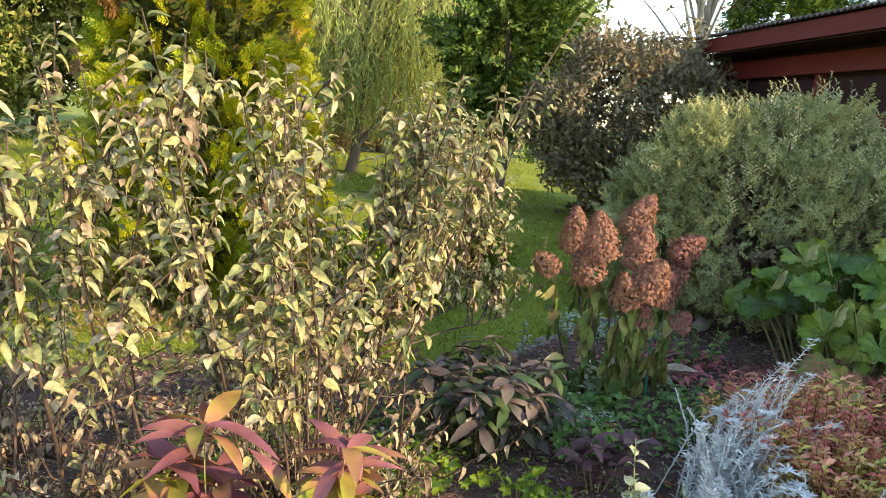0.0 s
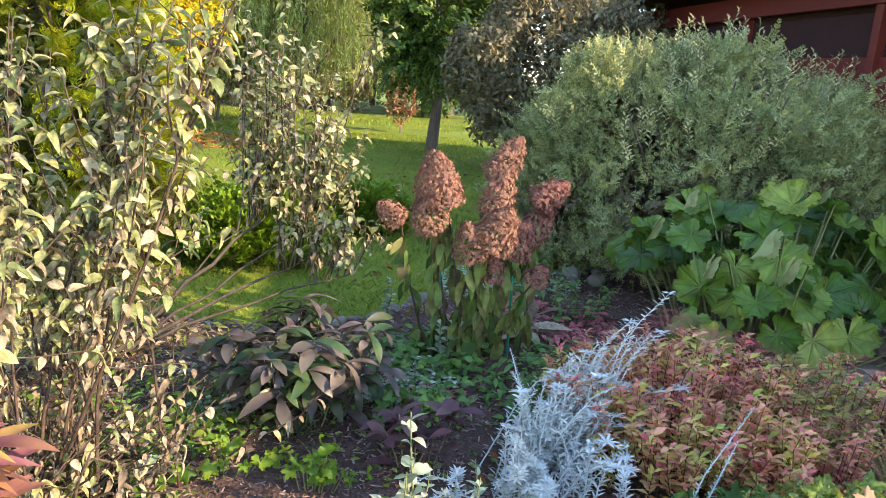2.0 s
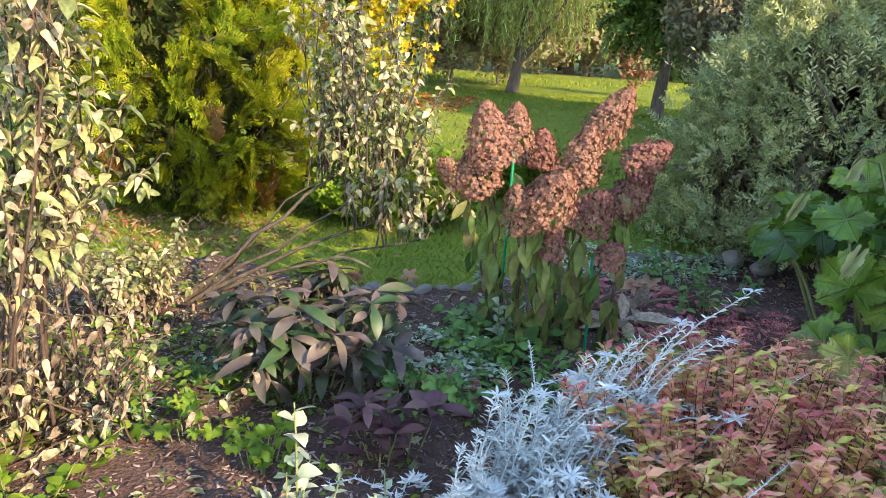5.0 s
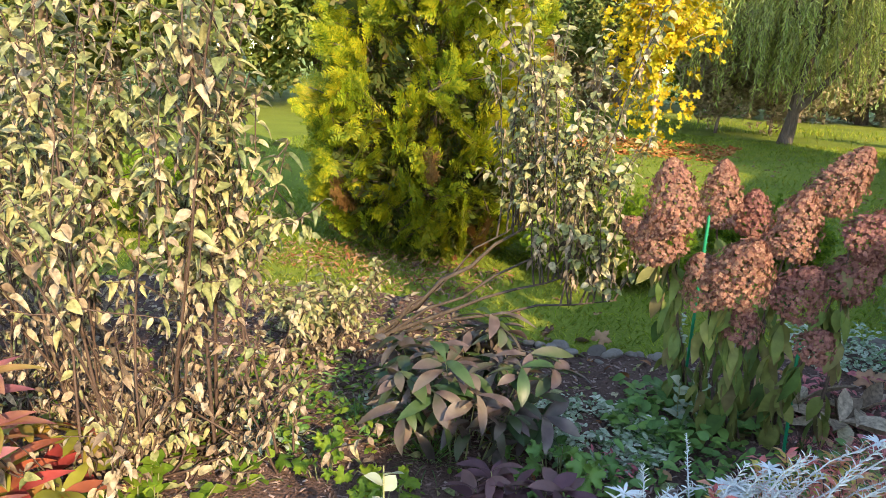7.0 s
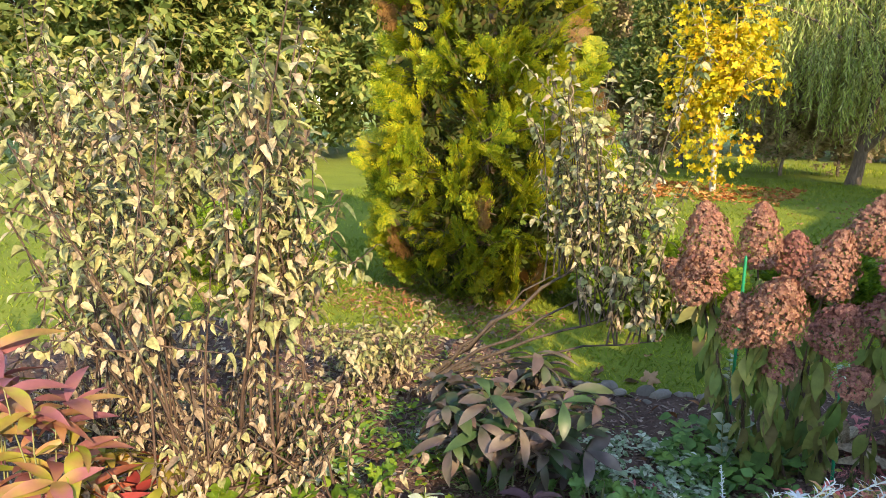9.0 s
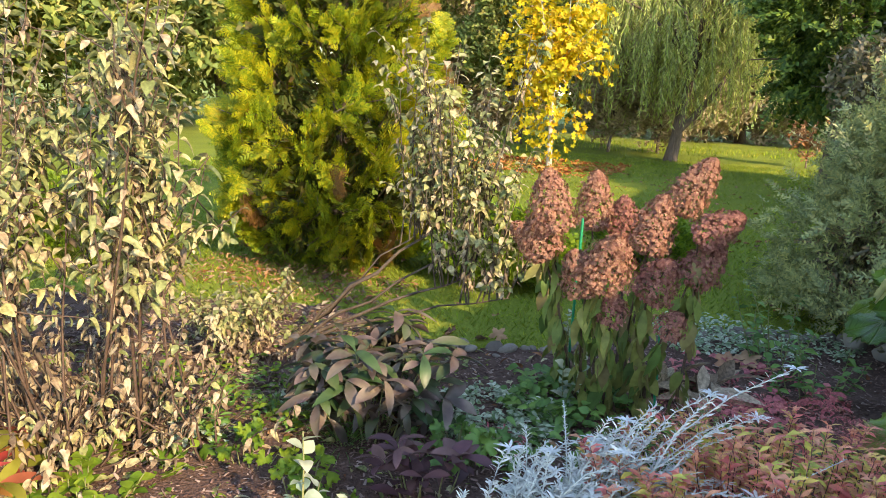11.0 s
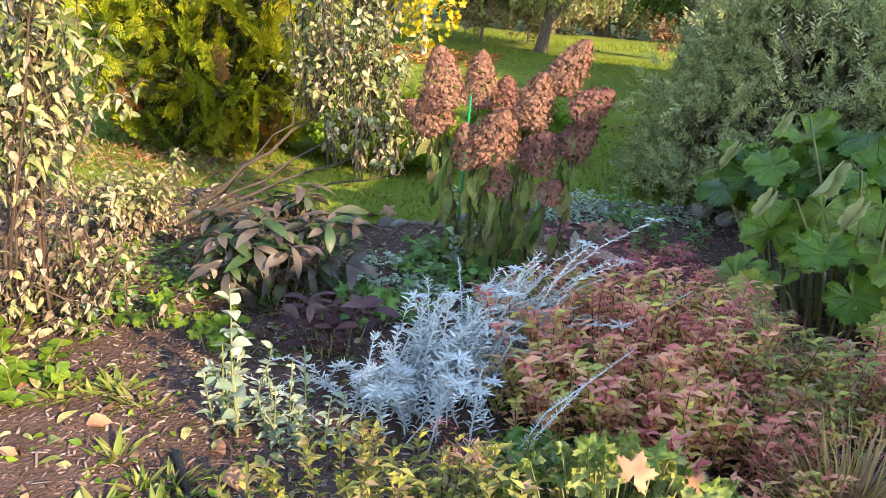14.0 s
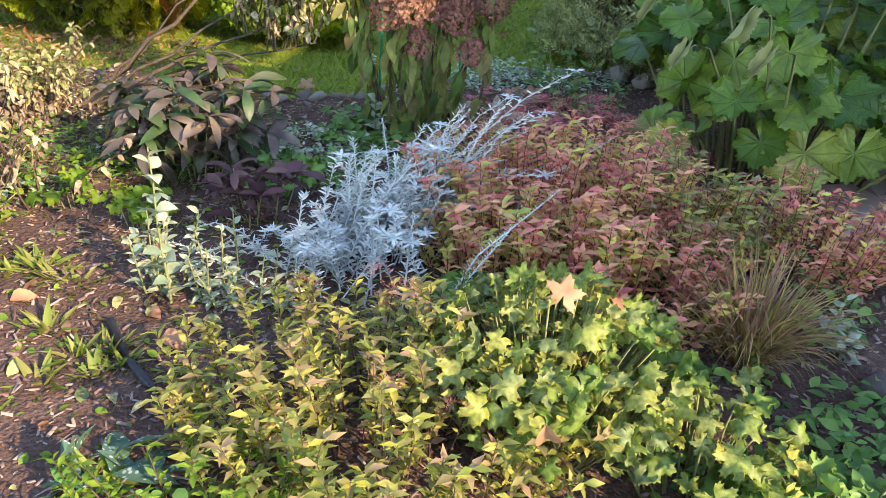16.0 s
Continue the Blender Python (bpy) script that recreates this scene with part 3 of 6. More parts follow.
def pear_shrub(x, y, stems, leafy, label, size=0.082, low=0.0):
    """Several upright stems with side shoots. stems: (lean x, lean y, height, radius, bend upwards)."""
    r = np.random.default_rng(int(1000 + abs(x) * 131 + abs(y) * 977))
    root = thing("pear_shrub", x, y, 0.0, label, "shrub", "pale-leaved shrubs")
    leaves = []
    for lx, ly, h, rad, up in stems:
        vs, fs = [], []
        pts = bent((r.normal(0, 0.11), r.normal(0, 0.11), -0.04), (lx, ly, 1), h * math.hypot(1, math.hypot(lx, ly)), 8, 0.06, up, r)
        tube(vs, fs, pts, np.linspace(rad * 0.72, rad * 0.2, len(pts)), 7)
        shoot_leaves(r, pts, int(30 * leafy), 0.5, size, 0.1, leaves)
        for k in range(int(6 * leafy)):
            u = r.uniform(0.24, 0.9)
            p, t = line_at(pts, u)
            a = r.uniform(0, 6.283)
            ln = r.uniform(0.25, 0.75) * (1.15 - u) * h * 0.62 + 0.12
            sub = bent(p, (math.cos(a) * 0.5, math.sin(a) * 0.5, 0.65), ln, 5, 0.12, 0.22, r)
            tube(vs, fs, sub, np.linspace(rad * 0.36, 0.002, len(sub)), 5)
            shoot_leaves(r, sub, int(7 + 30 * ln), 0.15, size, 0.2, leaves)
            for _ in range(2):
                p2, t2 = line_at(sub, r.uniform(0.2, 0.7))
                tw = bent(p2, t2 + r.normal(0, 0.12, 3), ln * 0.5, 3, 0.2, 0.1, r)
                tube(vs, fs, tw, np.linspace(0.004, 0.0018, len(tw)), 4)
                shoot_leaves(r, tw, int(3 + 12 * ln), 0.2, size * 0.85, 0.4, leaves)
        for k in range(6):
            a = r.uniform(0, 6.283)
            tw = bent(pts[0] + np.array((r.normal(0, 0.06), r.normal(0, 0.06), 0.02)), (math.cos(a) * 0.8, math.sin(a) * 0.8, r.uniform(0.5, 1.2)), r.uniform(0.3, 0.75) * min(1.0, h), 6, 0.22, 0.03, r)
            tube(vs, fs, tw, np.linspace(0.006, 0.0018, 7), 4)
            shoot_leaves(r, tw, 11, 0.3, size * 0.75, 0.7, leaves)
            leaves[-11:] = [(*q[:5], True) for q in leaves[-11:]]
        for k in range(int(4 * low)):
            a = r.uniform(0, 6.283)
            sub = bent(pts[0] + np.array((0, 0, 0.06)), (math.cos(a), math.sin(a), r.uniform(0.25, 0.8)), r.uniform(0.3, 0.7), 5, 0.2, 0.05, r)
            tube(vs, fs, sub, np.linspace(0.008, 0.002, len(sub)), 4)
            shoot_leaves(r, sub, 12, 0.2, size * 0.75, 0.5, leaves)
        obj("stem", mesh_from("stem", vs, fs, M["bark"] if rad > 0.014 else M["twig"]), root)
    r.shuffle(leaves)
    single, rest = leaves[:60], leaves[60:]
    for rows, many in ((single, False), (rest, True)):
        for dry in (False, True):
            sel = [q for q in rows if bool(q[5]) == dry]
            if not sel:
                continue
            P, D, U = (np.array([q[i] for q in sel]) for i in range(3))
            S, R = np.array([q[3] for q in sel]), np.array([q[4] for q in sel])
            if not many:
                leaf_parts("leaf", pear_meshes[3:] if dry else pear_meshes[:3], P, D, U, S, root, R)
            else:
                for k, shp in enumerate(pear_shapes[: 2 if dry else 3]):
                    q = slice(k, None, 2 if dry else 3)
                    ob = obj("foliage", scatter_mesh("foliage", shp, P[q], D[q], U[q], S[q], M["pear_dry" if dry else "pear"], R[q]), root)
                    ob["kind"] = "stuff"
    return root


def fan(r, n, lx, ly, wide, h, rad):
    """Stems leaning about (lx, ly) with some spread."""
    return [(lx + r.normal(0, wide), ly + r.normal(0, wide), h * r.uniform(0.72, 1.06), rad * r.uniform(0.7, 1.2), 0.05) for _ in range(n)]


pr = np.random.default_rng(3)
pear_shrub(-1.10, -1.92, fan(pr, 7, 0.08, -0.16, 0.14, 2.0, 0.011), 1.0, "pale grey-green leaved shrub with upright stems in the mulch", 0.055, low=0.5)
pear_shrub(-1.52, -2.08, fan(pr, 6, -0.02, -0.16, 0.14, 2.0, 0.011) + [(-0.6, -0.1, 1.5, 0.022, 0.10)], 1.0, "pale grey-green leaved shrub with a thick leaning stem", 0.055, low=0.7)
pear_shrub(-1.34, -2.28, fan(pr, 4, 0.0, -0.05, 0.12, 1.9, 0.010), 0.9, "slender pale-leaved shrub among taller ones", 0.055, low=0.6)
pear_shrub(-2.15, -2.15, fan(pr, 6, -0.02, -0.08, 0.16, 1.95, 0.011), 1.0, "tall pale-leaved shrub with slender upright stems", 0.055, low=0.6)
pear_shrub(-2.75, -1.65, fan(pr, 6, -0.05, -0.05, 0.18, 1.95, 0.011), 1.0, "pale-leaved shrub thick with low drying leaves", 0.064, low=0.6)
pear_shrub(-1.40, -0.80, fan(pr, 6, 0.15, -0.15, 0.55, 0.42, 0.007), 0.7, "low sprawling shrub with pale dry curled leaves", 0.05, low=0.8)


def leaning_shrub(x, y, limbs, label, size=0.056):
    """Long bare limbs leaning low over the grass, with many thin upright shoots on their outer half."""
    r = np.random.default_rng(77)
    root = thing("pear_shrub", x, y, 0.0, label, "shrub", "pale-leaved shrubs")
    leaves = []
    for goal, bow, rad, shoots, tall in limbs:
        g = np.array(goal)
        pts = [g * u + np.array((0, 0, bow * math.sin(u * math.pi) - 0.03 * (1 - u))) + r.normal(0, 0.012, 3) for u in np.linspace(0, 1, 8)]
        vs, fs = [], []
        tube(vs, fs, pts, np.linspace(rad, rad * 0.25, 8), 7)
        for k in range(shoots):
            u = 0.80 + 0.20 * (k + r.uniform(0, 1)) / shoots
            p, t = line_at(pts, min(u, 0.99))
            ln = tall * r.uniform(0.35, 1.05)
            sub = bent(p, (r.normal(0.04, 0.16), r.normal(0, 0.18), 0.8), ln, 6, 0.07, 0.05, r)
            tube(vs, fs, sub, np.linspace(0.006, 0.002, 7), 5)
            shoot_leaves(r, sub, int(6 + 20 * ln), 0.15, size, 0.25, leaves)
            for _ in range(3):
                p2, t2 = line_at(sub, r.uniform(0.1, 0.8))
                tw = bent(p2, t2 / np.linalg.norm(t2) + r.normal(0, 0.5, 3), ln * 0.35, 3, 0.2, 0.05, r)
                tube(vs, fs, tw, np.linspace(0.0035, 0.0015, 4), 4)
                shoot_leaves(r, tw, int(3 + 12 * ln), 0.1, size * 0.85, 0.5, leaves)
        obj("limb", mesh_from("limb", vs, fs, M["bark"]), root)
    r.shuffle(leaves)
    for rows, many in ((leaves[:100], False), (leaves[100:], True)):
        for dry in (False, True):
            sel = [q for q in rows if bool(q[5]) == dry]
            P, D, U = (np.array([q[i] for q in sel]) for i in range(3))
            S, R = np.array([q[3] for q in sel]), np.array([q[4] for q in sel])
            if many:
                ob = obj("foliage", scatter_mesh("foliage", pear_shapes[1 if dry else 0], P, D, U, S, M["pear_dry" if dry else "pear"], R), root)
                ob["kind"] = "stuff"
            else:
                leaf_parts("leaf", pear_meshes[3:] if dry else pear_meshes[:3], P, D, U, S, root, R)


leaning_shrub(-1.36, -0.55, (((0.90, 0.42, 0.85), 0.02, 0.020, 11, 1.25), ((1.10, 0.36, 0.52), 0.03, 0.016, 10, 1.45), ((1.34, 0.30, 0.42), 0.04, 0.013, 9, 0.85), ((0.78, 0.38, 0.80), 0.0, 0.012, 6, 1.0), ((1.18, 0.44, 0.75), 0.03, 0.012, 10, 1.25)), "pale-leaved shrub leaning far over on long bare limbs")


def clump_tree(name, x, y, trunk_h, trunk_r, crown, count, size, shape, material, label, category, seed, group="", droop=0.0, bark="old_bark", inner=None, lean=(0, 0), limbs=9, flat=0.6, shell=0.55):
    """Trunk with limbs and a crown of many leaf clumps in an uneven ellipsoid: crown = (cx, cy, cz, rx, ry, rz)."""
    r = np.random.default_rng(seed)
    root = thing(name, x, y, 0.0, label, category, group)
    vs, fs = [], []
    top = trunk_h + crown[5] * 0.9
    pts = bent((0, 0, -0.1), (lean[0], lean[1], 1), top, 9, 0.04, 0.02, r)
    tube(vs, fs, pts, np.linspace(trunk_r, trunk_r * 0.2, len(pts)), 9)
    tips = []
    cen, rad = np.array(crown[:3]), np.array(crown[3:])
    for k in range(limbs):
        p, t = line_at(pts, r.uniform(0.45, 0.95) * min(1.0, (trunk_h + crown[5]) / top))
        goal = cen + rad * r.normal(0, 0.5, 3)
        sub = bent(p, goal - p, np.linalg.norm(goal - p), 5, 0.1, 0.0, r)
        tube(vs, fs, sub, np.linspace(trunk_r * 0.35, trunk_r * 0.06, len(sub)), 5)
        tips.append(sub[-1])
    obj("trunk", mesh_from("trunk", vs, fs, M[bark]), root)
    v = r.normal(0, 1, (count, 3))
    v /= np.linalg.norm(v, axis=1, keepdims=True)
    rr = shell + (1 - shell) * r.uniform(0, 1, count) ** 0.7
    wob = np.array([noise.noise(Vector(tuple(q * 2.3 + seed))) for q in v])
    P = cen + v * rad * (rr * (1 + 0.38 * wob))[:, None]
    keep = P[:, 2] > 0.05
    gap = np.array([noise.noise(Vector(tuple(q * (2.2 / max(rad)) + seed))) for q in P]) > -0.28
    P, v = P[keep & gap], v[keep & gap]
    k = len(P)
    D = v * (1 - droop) + r.normal(0, 0.45, (k, 3)) - np.array((0, 0, droop * 1.5))
    U = v * 0.6 + np.array((0, 0, flat)) + r.normal(0, 0.4, (k, 3))
    crown_ob = obj("crown", scatter_mesh("crown", shape, P, D, U, size * r.uniform(0.6, 1.35, k), M[material], r.uniform(-0.6, 0.6, k)), root)
    crown_ob["kind"] = "stuff"
    if inner:
        q = slice(0, k // 3)
        Pi = cen + (P[q] - cen) * 0.72
        inner_ob = obj("inner_foliage", scatter_mesh("inner_foliage", shape, Pi, D[q], U[q], size * 1.2, M[inner]), root)
        inner_ob["kind"] = "stuff"
    return root


spray = spray_shape(3, 1.0, 0.6, 0.17)
frond = spray_shape(5, 1.0, 0.5, 0.085, 0.12)
feather = spray_shape(6, 1.0, 0.36, 0.075, 0.3)
twiglet = spray_shape(5, 1.0, 0.32, 0.13, 0.3)


def thuja(x, y, height, rad, count, label, seed, material="thuja"):
    """A cone of branches, each a flat fan of upright sprays, over a core coloured darker for the shade inside."""
    r = np.random.default_rng(seed)
    root = thing("thuja", x, y, 0, label, "conifer")
    vs, fs = [], []
    tube(vs, fs, [(0, 0, -0.1), (0.03, 0, height * 0.5), (0, 0, height * 0.97)], [0.09, 0.05, 0.01], 8)
    obj("trunk", mesh_from("trunk", vs, fs, M["old_bark"]), root)
    bv, bf = [], []
    rows = {"foliage": [], "brown_foliage": []}
    per = 54
    for k in range(count // per):
        u = 1 - math.sqrt(r.uniform(0, 1)) * 0.985
        a = r.uniform(0, 6.283)
        prof = min(1.0, 0.62 + u * 3.0) * (1 - u) ** 0.62
        lump = noise.noise(Vector((math.cos(a) * 2.2, math.sin(a) * 2.2, u * 9 + seed)))
        rr = rad * prof * (0.93 + 0.2 * lump + r.uniform(-0.12, 0.1))
        out = np.array((math.cos(a), math.sin(a), 0.0))
        tang = np.array((-math.sin(a), math.cos(a), 0.0))
        tip = out * rr + np.array((0, 0, u * height + 0.12))
        axis = out * 0.8 + np.array((0, 0, r.uniform(0.1, 0.75))) + tang * r.normal(0, 0.35)
        axis /= np.linalg.norm(axis)
        q = r.uniform(-0.9, 0.9)
        side = np.cross(axis, tang) * math.cos(q) + tang * math.sin(q)
        flat = np.cross(axis, side)
        ln = r.uniform(0.26, 0.52)
        tube(bv, bf, [tip - axis * ln, tip - axis * ln * 0.4, tip], (0.008, 0.005, 0.002), 4)
        s_ = r.uniform(0.1, 1.0, per) ** 0.8
        l_ = r.uniform(-1, 1, per) * (0.08 + 0.42 * (1 - s_))
        P = (tip - axis * ln) + axis * (ln * s_)[:, None] + side * (ln * l_)[:, None] + r.normal(0, 0.016, (per, 3)) - np.array((0, 0, 0.10)) * (l_ * l_)[:, None]
        D = axis + side * (np.sign(l_) * 0.75)[:, None] + r.normal(0, 0.22, (per, 3))
        U = flat + r.normal(0, 0.3, (per, 3))
        rows["brown_foliage" if r.uniform() < 0.06 else "foliage"].append((P, D, U, 0.125 * r.uniform(0.6, 1.3, per)))
    for nm, mat_name in (("foliage", material), ("brown_foliage", "thuja_brown")):
        P, D, U, S = (np.concatenate([q[i] for q in rows[nm]]) for i in range(4))
        obj(nm, scatter_mesh(nm, frond, P, D, U, S, M[mat_name]), root)["kind"] = "stuff"
    obj("branchwork", mesh_from("branchwork", bv, bf, M["old_bark"]), root)["kind"] = "stuff"
    # inner sprays in dark green and brown, the gaps' shade put into the colour
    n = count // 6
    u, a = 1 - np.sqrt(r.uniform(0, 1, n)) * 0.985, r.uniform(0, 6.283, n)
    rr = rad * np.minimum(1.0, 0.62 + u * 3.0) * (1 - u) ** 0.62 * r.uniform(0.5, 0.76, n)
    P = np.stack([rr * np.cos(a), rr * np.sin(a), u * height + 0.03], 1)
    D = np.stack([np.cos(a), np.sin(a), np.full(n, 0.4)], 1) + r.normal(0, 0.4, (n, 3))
    obj("inner_foliage", scatter_mesh("inner_foliage", spray, P, D, r.normal(0, 1, (n, 3)), 0.19 * r.uniform(0.6, 1.3, n), M["thuja_shaded"]), root)["kind"] = "stuff"
    return root


thuja(-2.35, 1.75, 4.9, 1.25, 27000, "golden-green thuja with feathery sprays and brown patches", 11)


def juniper(x, y, rx, ry, h, count, label, seed):
    r = np.random.default_rng(seed)
    root = thing("juniper", x, y, 0, label, "conifer")
    for k in range(9):
        vs, fs = [], []
        a = r.uniform(0, 6.283)
        pts = bent((0, 0, -0.03), (math.cos(a), math.sin(a), 0.6), 0.8 * rx, 4, 0.1, 0.05, r)
        tube(vs, fs, pts, np.linspace(0.02, 0.006, len(pts)), 5)
        obj("stem", mesh_from("stem", vs, fs, M["old_bark"]), root)
    a, q = r.uniform(0, 6.283, count), np.sqrt(r.uniform(0, 1, count))
    zz = h * np.sqrt(np.maximum(0.02, 1 - q ** 2)) * r.uniform(0.45, 1.0, count)
    P = np.stack([rx * q * np.cos(a), ry * q * np.sin(a), zz * 0.8 + 0.02], 1)
    D = np.stack([np.cos(a) * (0.4 + q), np.sin(a) * (0.4 + q), np.full(count, 0.85)], 1) + r.normal(0, 0.25, (count, 3))
    ob = obj("foliage", scatter_mesh("foliage", twiglet, P, D, r.normal(0, 1, (count, 3)), 0.2 * r.uniform(0.6, 1.4, count), M["juniper"]), root)
    ob["kind"] = "stuff"


juniper(-0.72, 1.8, 0.55, 0.45, 0.62, 2200, "low bright green feathery juniper on the lawn edge", 21)
juniper(0.3, 3.2, 0.42, 0.4, 0.42, 1100, "low green spreading juniper on the lawn", 23)
juniper(-4.7, 0.8, 1.0, 0.6, 0.65, 2400, "spreading bright green juniper behind the shrubs", 22)


def silver_bush(x, y, rx, ry, h, label, seed):
    """Dense grey-green shrub with pale feathery shoots at the top."""
    r = np.random.default_rng(seed)
    root = thing("silver_shrub", x, y, 0, label, "shrub")
    vs, fs = [], []
    for k in range(14):
        a = r.uniform(0, 6.283)
        pts = bent((0.1 * math.cos(a), 0.1 * math.sin(a), -0.05), (math.cos(a) * rx * 0.5, math.sin(a) * ry * 0.5, h * 0.6), h, 6, 0.08, 0.02, r)
        tube(vs, fs, pts, np.linspace(0.03, 0.008, len(pts)), 6)
    obj("stem", mesh_from("stem", vs, fs, M["old_bark"]), root)
    P, D, W = [], [], []
    per = 52
    for k in range(430):
        v = r.normal(0, 1, 3)
        v /= np.linalg.norm(v)
        v[2] = abs(v[2]) ** 0.75 * 1.1 - 0.12
        wob = noise.noise(Vector(tuple(v * 2.6 + 5))) + 0.6 * noise.noise(Vector(tuple(v * 6 + 2)))
        c = v * np.array((rx, ry, h * 0.86)) * (0.97 + 0.14 * wob - 0.08 * r.uniform(0, 1)) + np.array((0, 0, 0.18))
        d = v * 0.8 + np.array((0, 0, 0.45)) + r.normal(0, 0.3, 3)
        d /= np.linalg.norm(d)
        along = r.uniform(-0.24, 0.16, per)
        P.append(c + d * along[:, None] + r.normal(0, 0.075, (per, 3)) * (1.15 - along * 2.5)[:, None])
        D.append(d + r.normal(0, 0.55, (per, 3)))
        W.append(np.tile(v, (per, 1)))
    P, D, v = np.concatenate(P), np.concatenate(D), np.concatenate(W)
    ok = P[:, 2] > 0.08
    P, D, v = P[ok], D[ok], v[ok]
    n = len(P)
    ob = obj("foliage", scatter_mesh("foliage", feather, P, D, r.normal(0, 1, (n, 3)) + v, 0.14 * r.uniform(0.6, 1.4, n), M["silverbush"]), root)
    ob["kind"] = "stuff"
    q = r.choice(n, n // 3, replace=False)
    ob = obj("inner_foliage", scatter_mesh("inner_foliage", twiglet, P[q] * np.array((0.82, 0.82, 0.85)), D[q], v[q], 0.2, M["grey_bush"]), root)
    ob["kind"] = "stuff"
    ps, ds, us, ss = [], [], [], []
    vs, fs = [], []
    for k in range(300):
        a, e = r.uniform(0, 6.283), r.uniform(0.55, 1.5)
        w = np.array((math.cos(a) * math.cos(e), math.sin(a) * math.cos(e), math.sin(e)))
        p0 = w * np.array((rx, ry, h * 0.84)) * 0.94 + np.array((0, 0, 0.15))
        pts = bent(p0, w * 0.7 + np.array((0, 0, 0.7)) + r.normal(0, 0.25, 3), r.uniform(0.2, 0.62), 5, 0.08, -0.02, r)
        tube(vs, fs, pts, np.linspace(0.005, 0.002, len(pts)), 4)
        for i in range(26):
            p, t = line_at(pts, i / 26)
            b = i * 2.4
            s = np.array((math.cos(b), math.sin(b), 0.5))
            ps.append(p), ds.append(s + t * 3), us.append(w + r.normal(0, 0.3, 3)), ss.append(0.052 * r.uniform(0.7, 1.2))
    obj("shoot_growth", mesh_from("shoot_growth", vs, fs, M["stalk"]), root)["kind"] = "stuff"
    ob = obj("shoot_foliage", scatter_mesh("shoot_foliage", leaf_shape(1, 0.3, 0.9, 0.1, 0.1, 2), ps, ds, us, ss, M["silverbush_tip"]), root)
    ob["kind"] = "stuff"


silver_bush(3.42, 2.0, 1.95, 1.65, 2.12, "large dense grey-green shrub with pale feathery shoots", 31)

cluster_v, cluster_f = [], []
for k in range(7):
    lv, lf = leaf_shape(0.55, 0.26, 0.9, 0.2, 0.3, 2)
    mtx = np.array((Matrix.Rotation(k * 2.4, 3, "Z") @ Matrix.Rotation(0.9 * (k % 3 - 1), 3, "X")))
    b = len(cluster_v)
    cluster_v += [tuple(mtx @ q + np.array((0, 0.06 * k, 0.03 * (k % 2)))) for q in lv]
    cluster_f += [tuple(b + i for i in f) for f in lf]
cluster = (np.array(cluster_v), cluster_f)
far_v, far_f = [], []
for k in range(6):
    lv = np.array([(-0.13, 0.28, 0.05), (0, 0, 0), (0.13, 0.28, 0.05), (0, 0.56, -0.08)])
    mtx = np.array((Matrix.Rotation(k * 2.4, 3, "Z") @ Matrix.Rotation(0.9 * (k % 3 - 1), 3, "X")))
    b = len(far_v)
    far_v += [tuple(mtx @ q + np.array((0, 0.08 * k, 0.04 * (k % 2)))) for q in lv]
    far_f += [(b, b + 1, b + 2), (b, b + 2, b + 3)]
far_cluster = (np.array(far_v), far_f)

clump_tree("grey_shrub", 4.3, 8.6, 0.7, 0.07, (0, 0, 1.75, 2.1, 1.9, 1.75), 9000, 0.2, far_cluster, "grey_bush", "large grey-brown shrub with sparse autumn leaves", "shrub", 41, limbs=16)
clump_tree("pine_tree", 2.42, 11.7, 1.5, 0.15, (0.1, 0, 3.3, 1.6, 1.4, 2.0), 3400, 0.42, twiglet, "pine", "dark green conifer with a bare lower trunk", "tree", 42, inner="pine", limbs=14)
clump_tree("maple_tree", -3.05, 12.0, 1.0, 0.07, (0.0, 0, 2.4, 1.2, 1.0, 2.3), 2600, 0.15, lobed_shape(5, 0.4, 0.55, 0.15, 1, 0.1, 0.3, 0.12), "maple", "young maple with yellow and orange autumn leaves", "tree", 43, bark="birch", limbs=18, shell=0.1, droop=0.4)
clump_tree("brown_shrub", -2.8, 17.6, 0.7, 0.05, (0, 0, 1.9, 1.1, 1.0, 1.6), 1800, 0.24, cluster, "forest_brown", "multi-stemmed brown-leaved shrub beyond the lawn", "shrub", 44, limbs=20, shell=0.3)
clump_tree("brown_shrub", -1.5, 18.3, 0.6, 0.05, (0, 0, 1.8, 1.2, 1.0, 1.5), 1800, 0.24, cluster, "forest_brown", "pale brown multi-stemmed shrub beyond the lawn", "shrub", 45, limbs=20, shell=0.3)
clump_tree("young_tree", 2.35, 16.8, 0.4, 0.025, (0, 0, 0.9, 0.5, 0.4, 0.7), 160, 0.22, cluster, "litter", "small young tree with reddish brown leaves", "tree", 46, shell=0.2)
clump_tree("leafy_tree", -5.75, 18.4, 1.6, 0.12, (0, 0, 3.9, 2.0, 1.8, 2.6), 3600, 0.34, far_cluster, "forest", "green leafy tree beyond the lawn", "tree", 47)


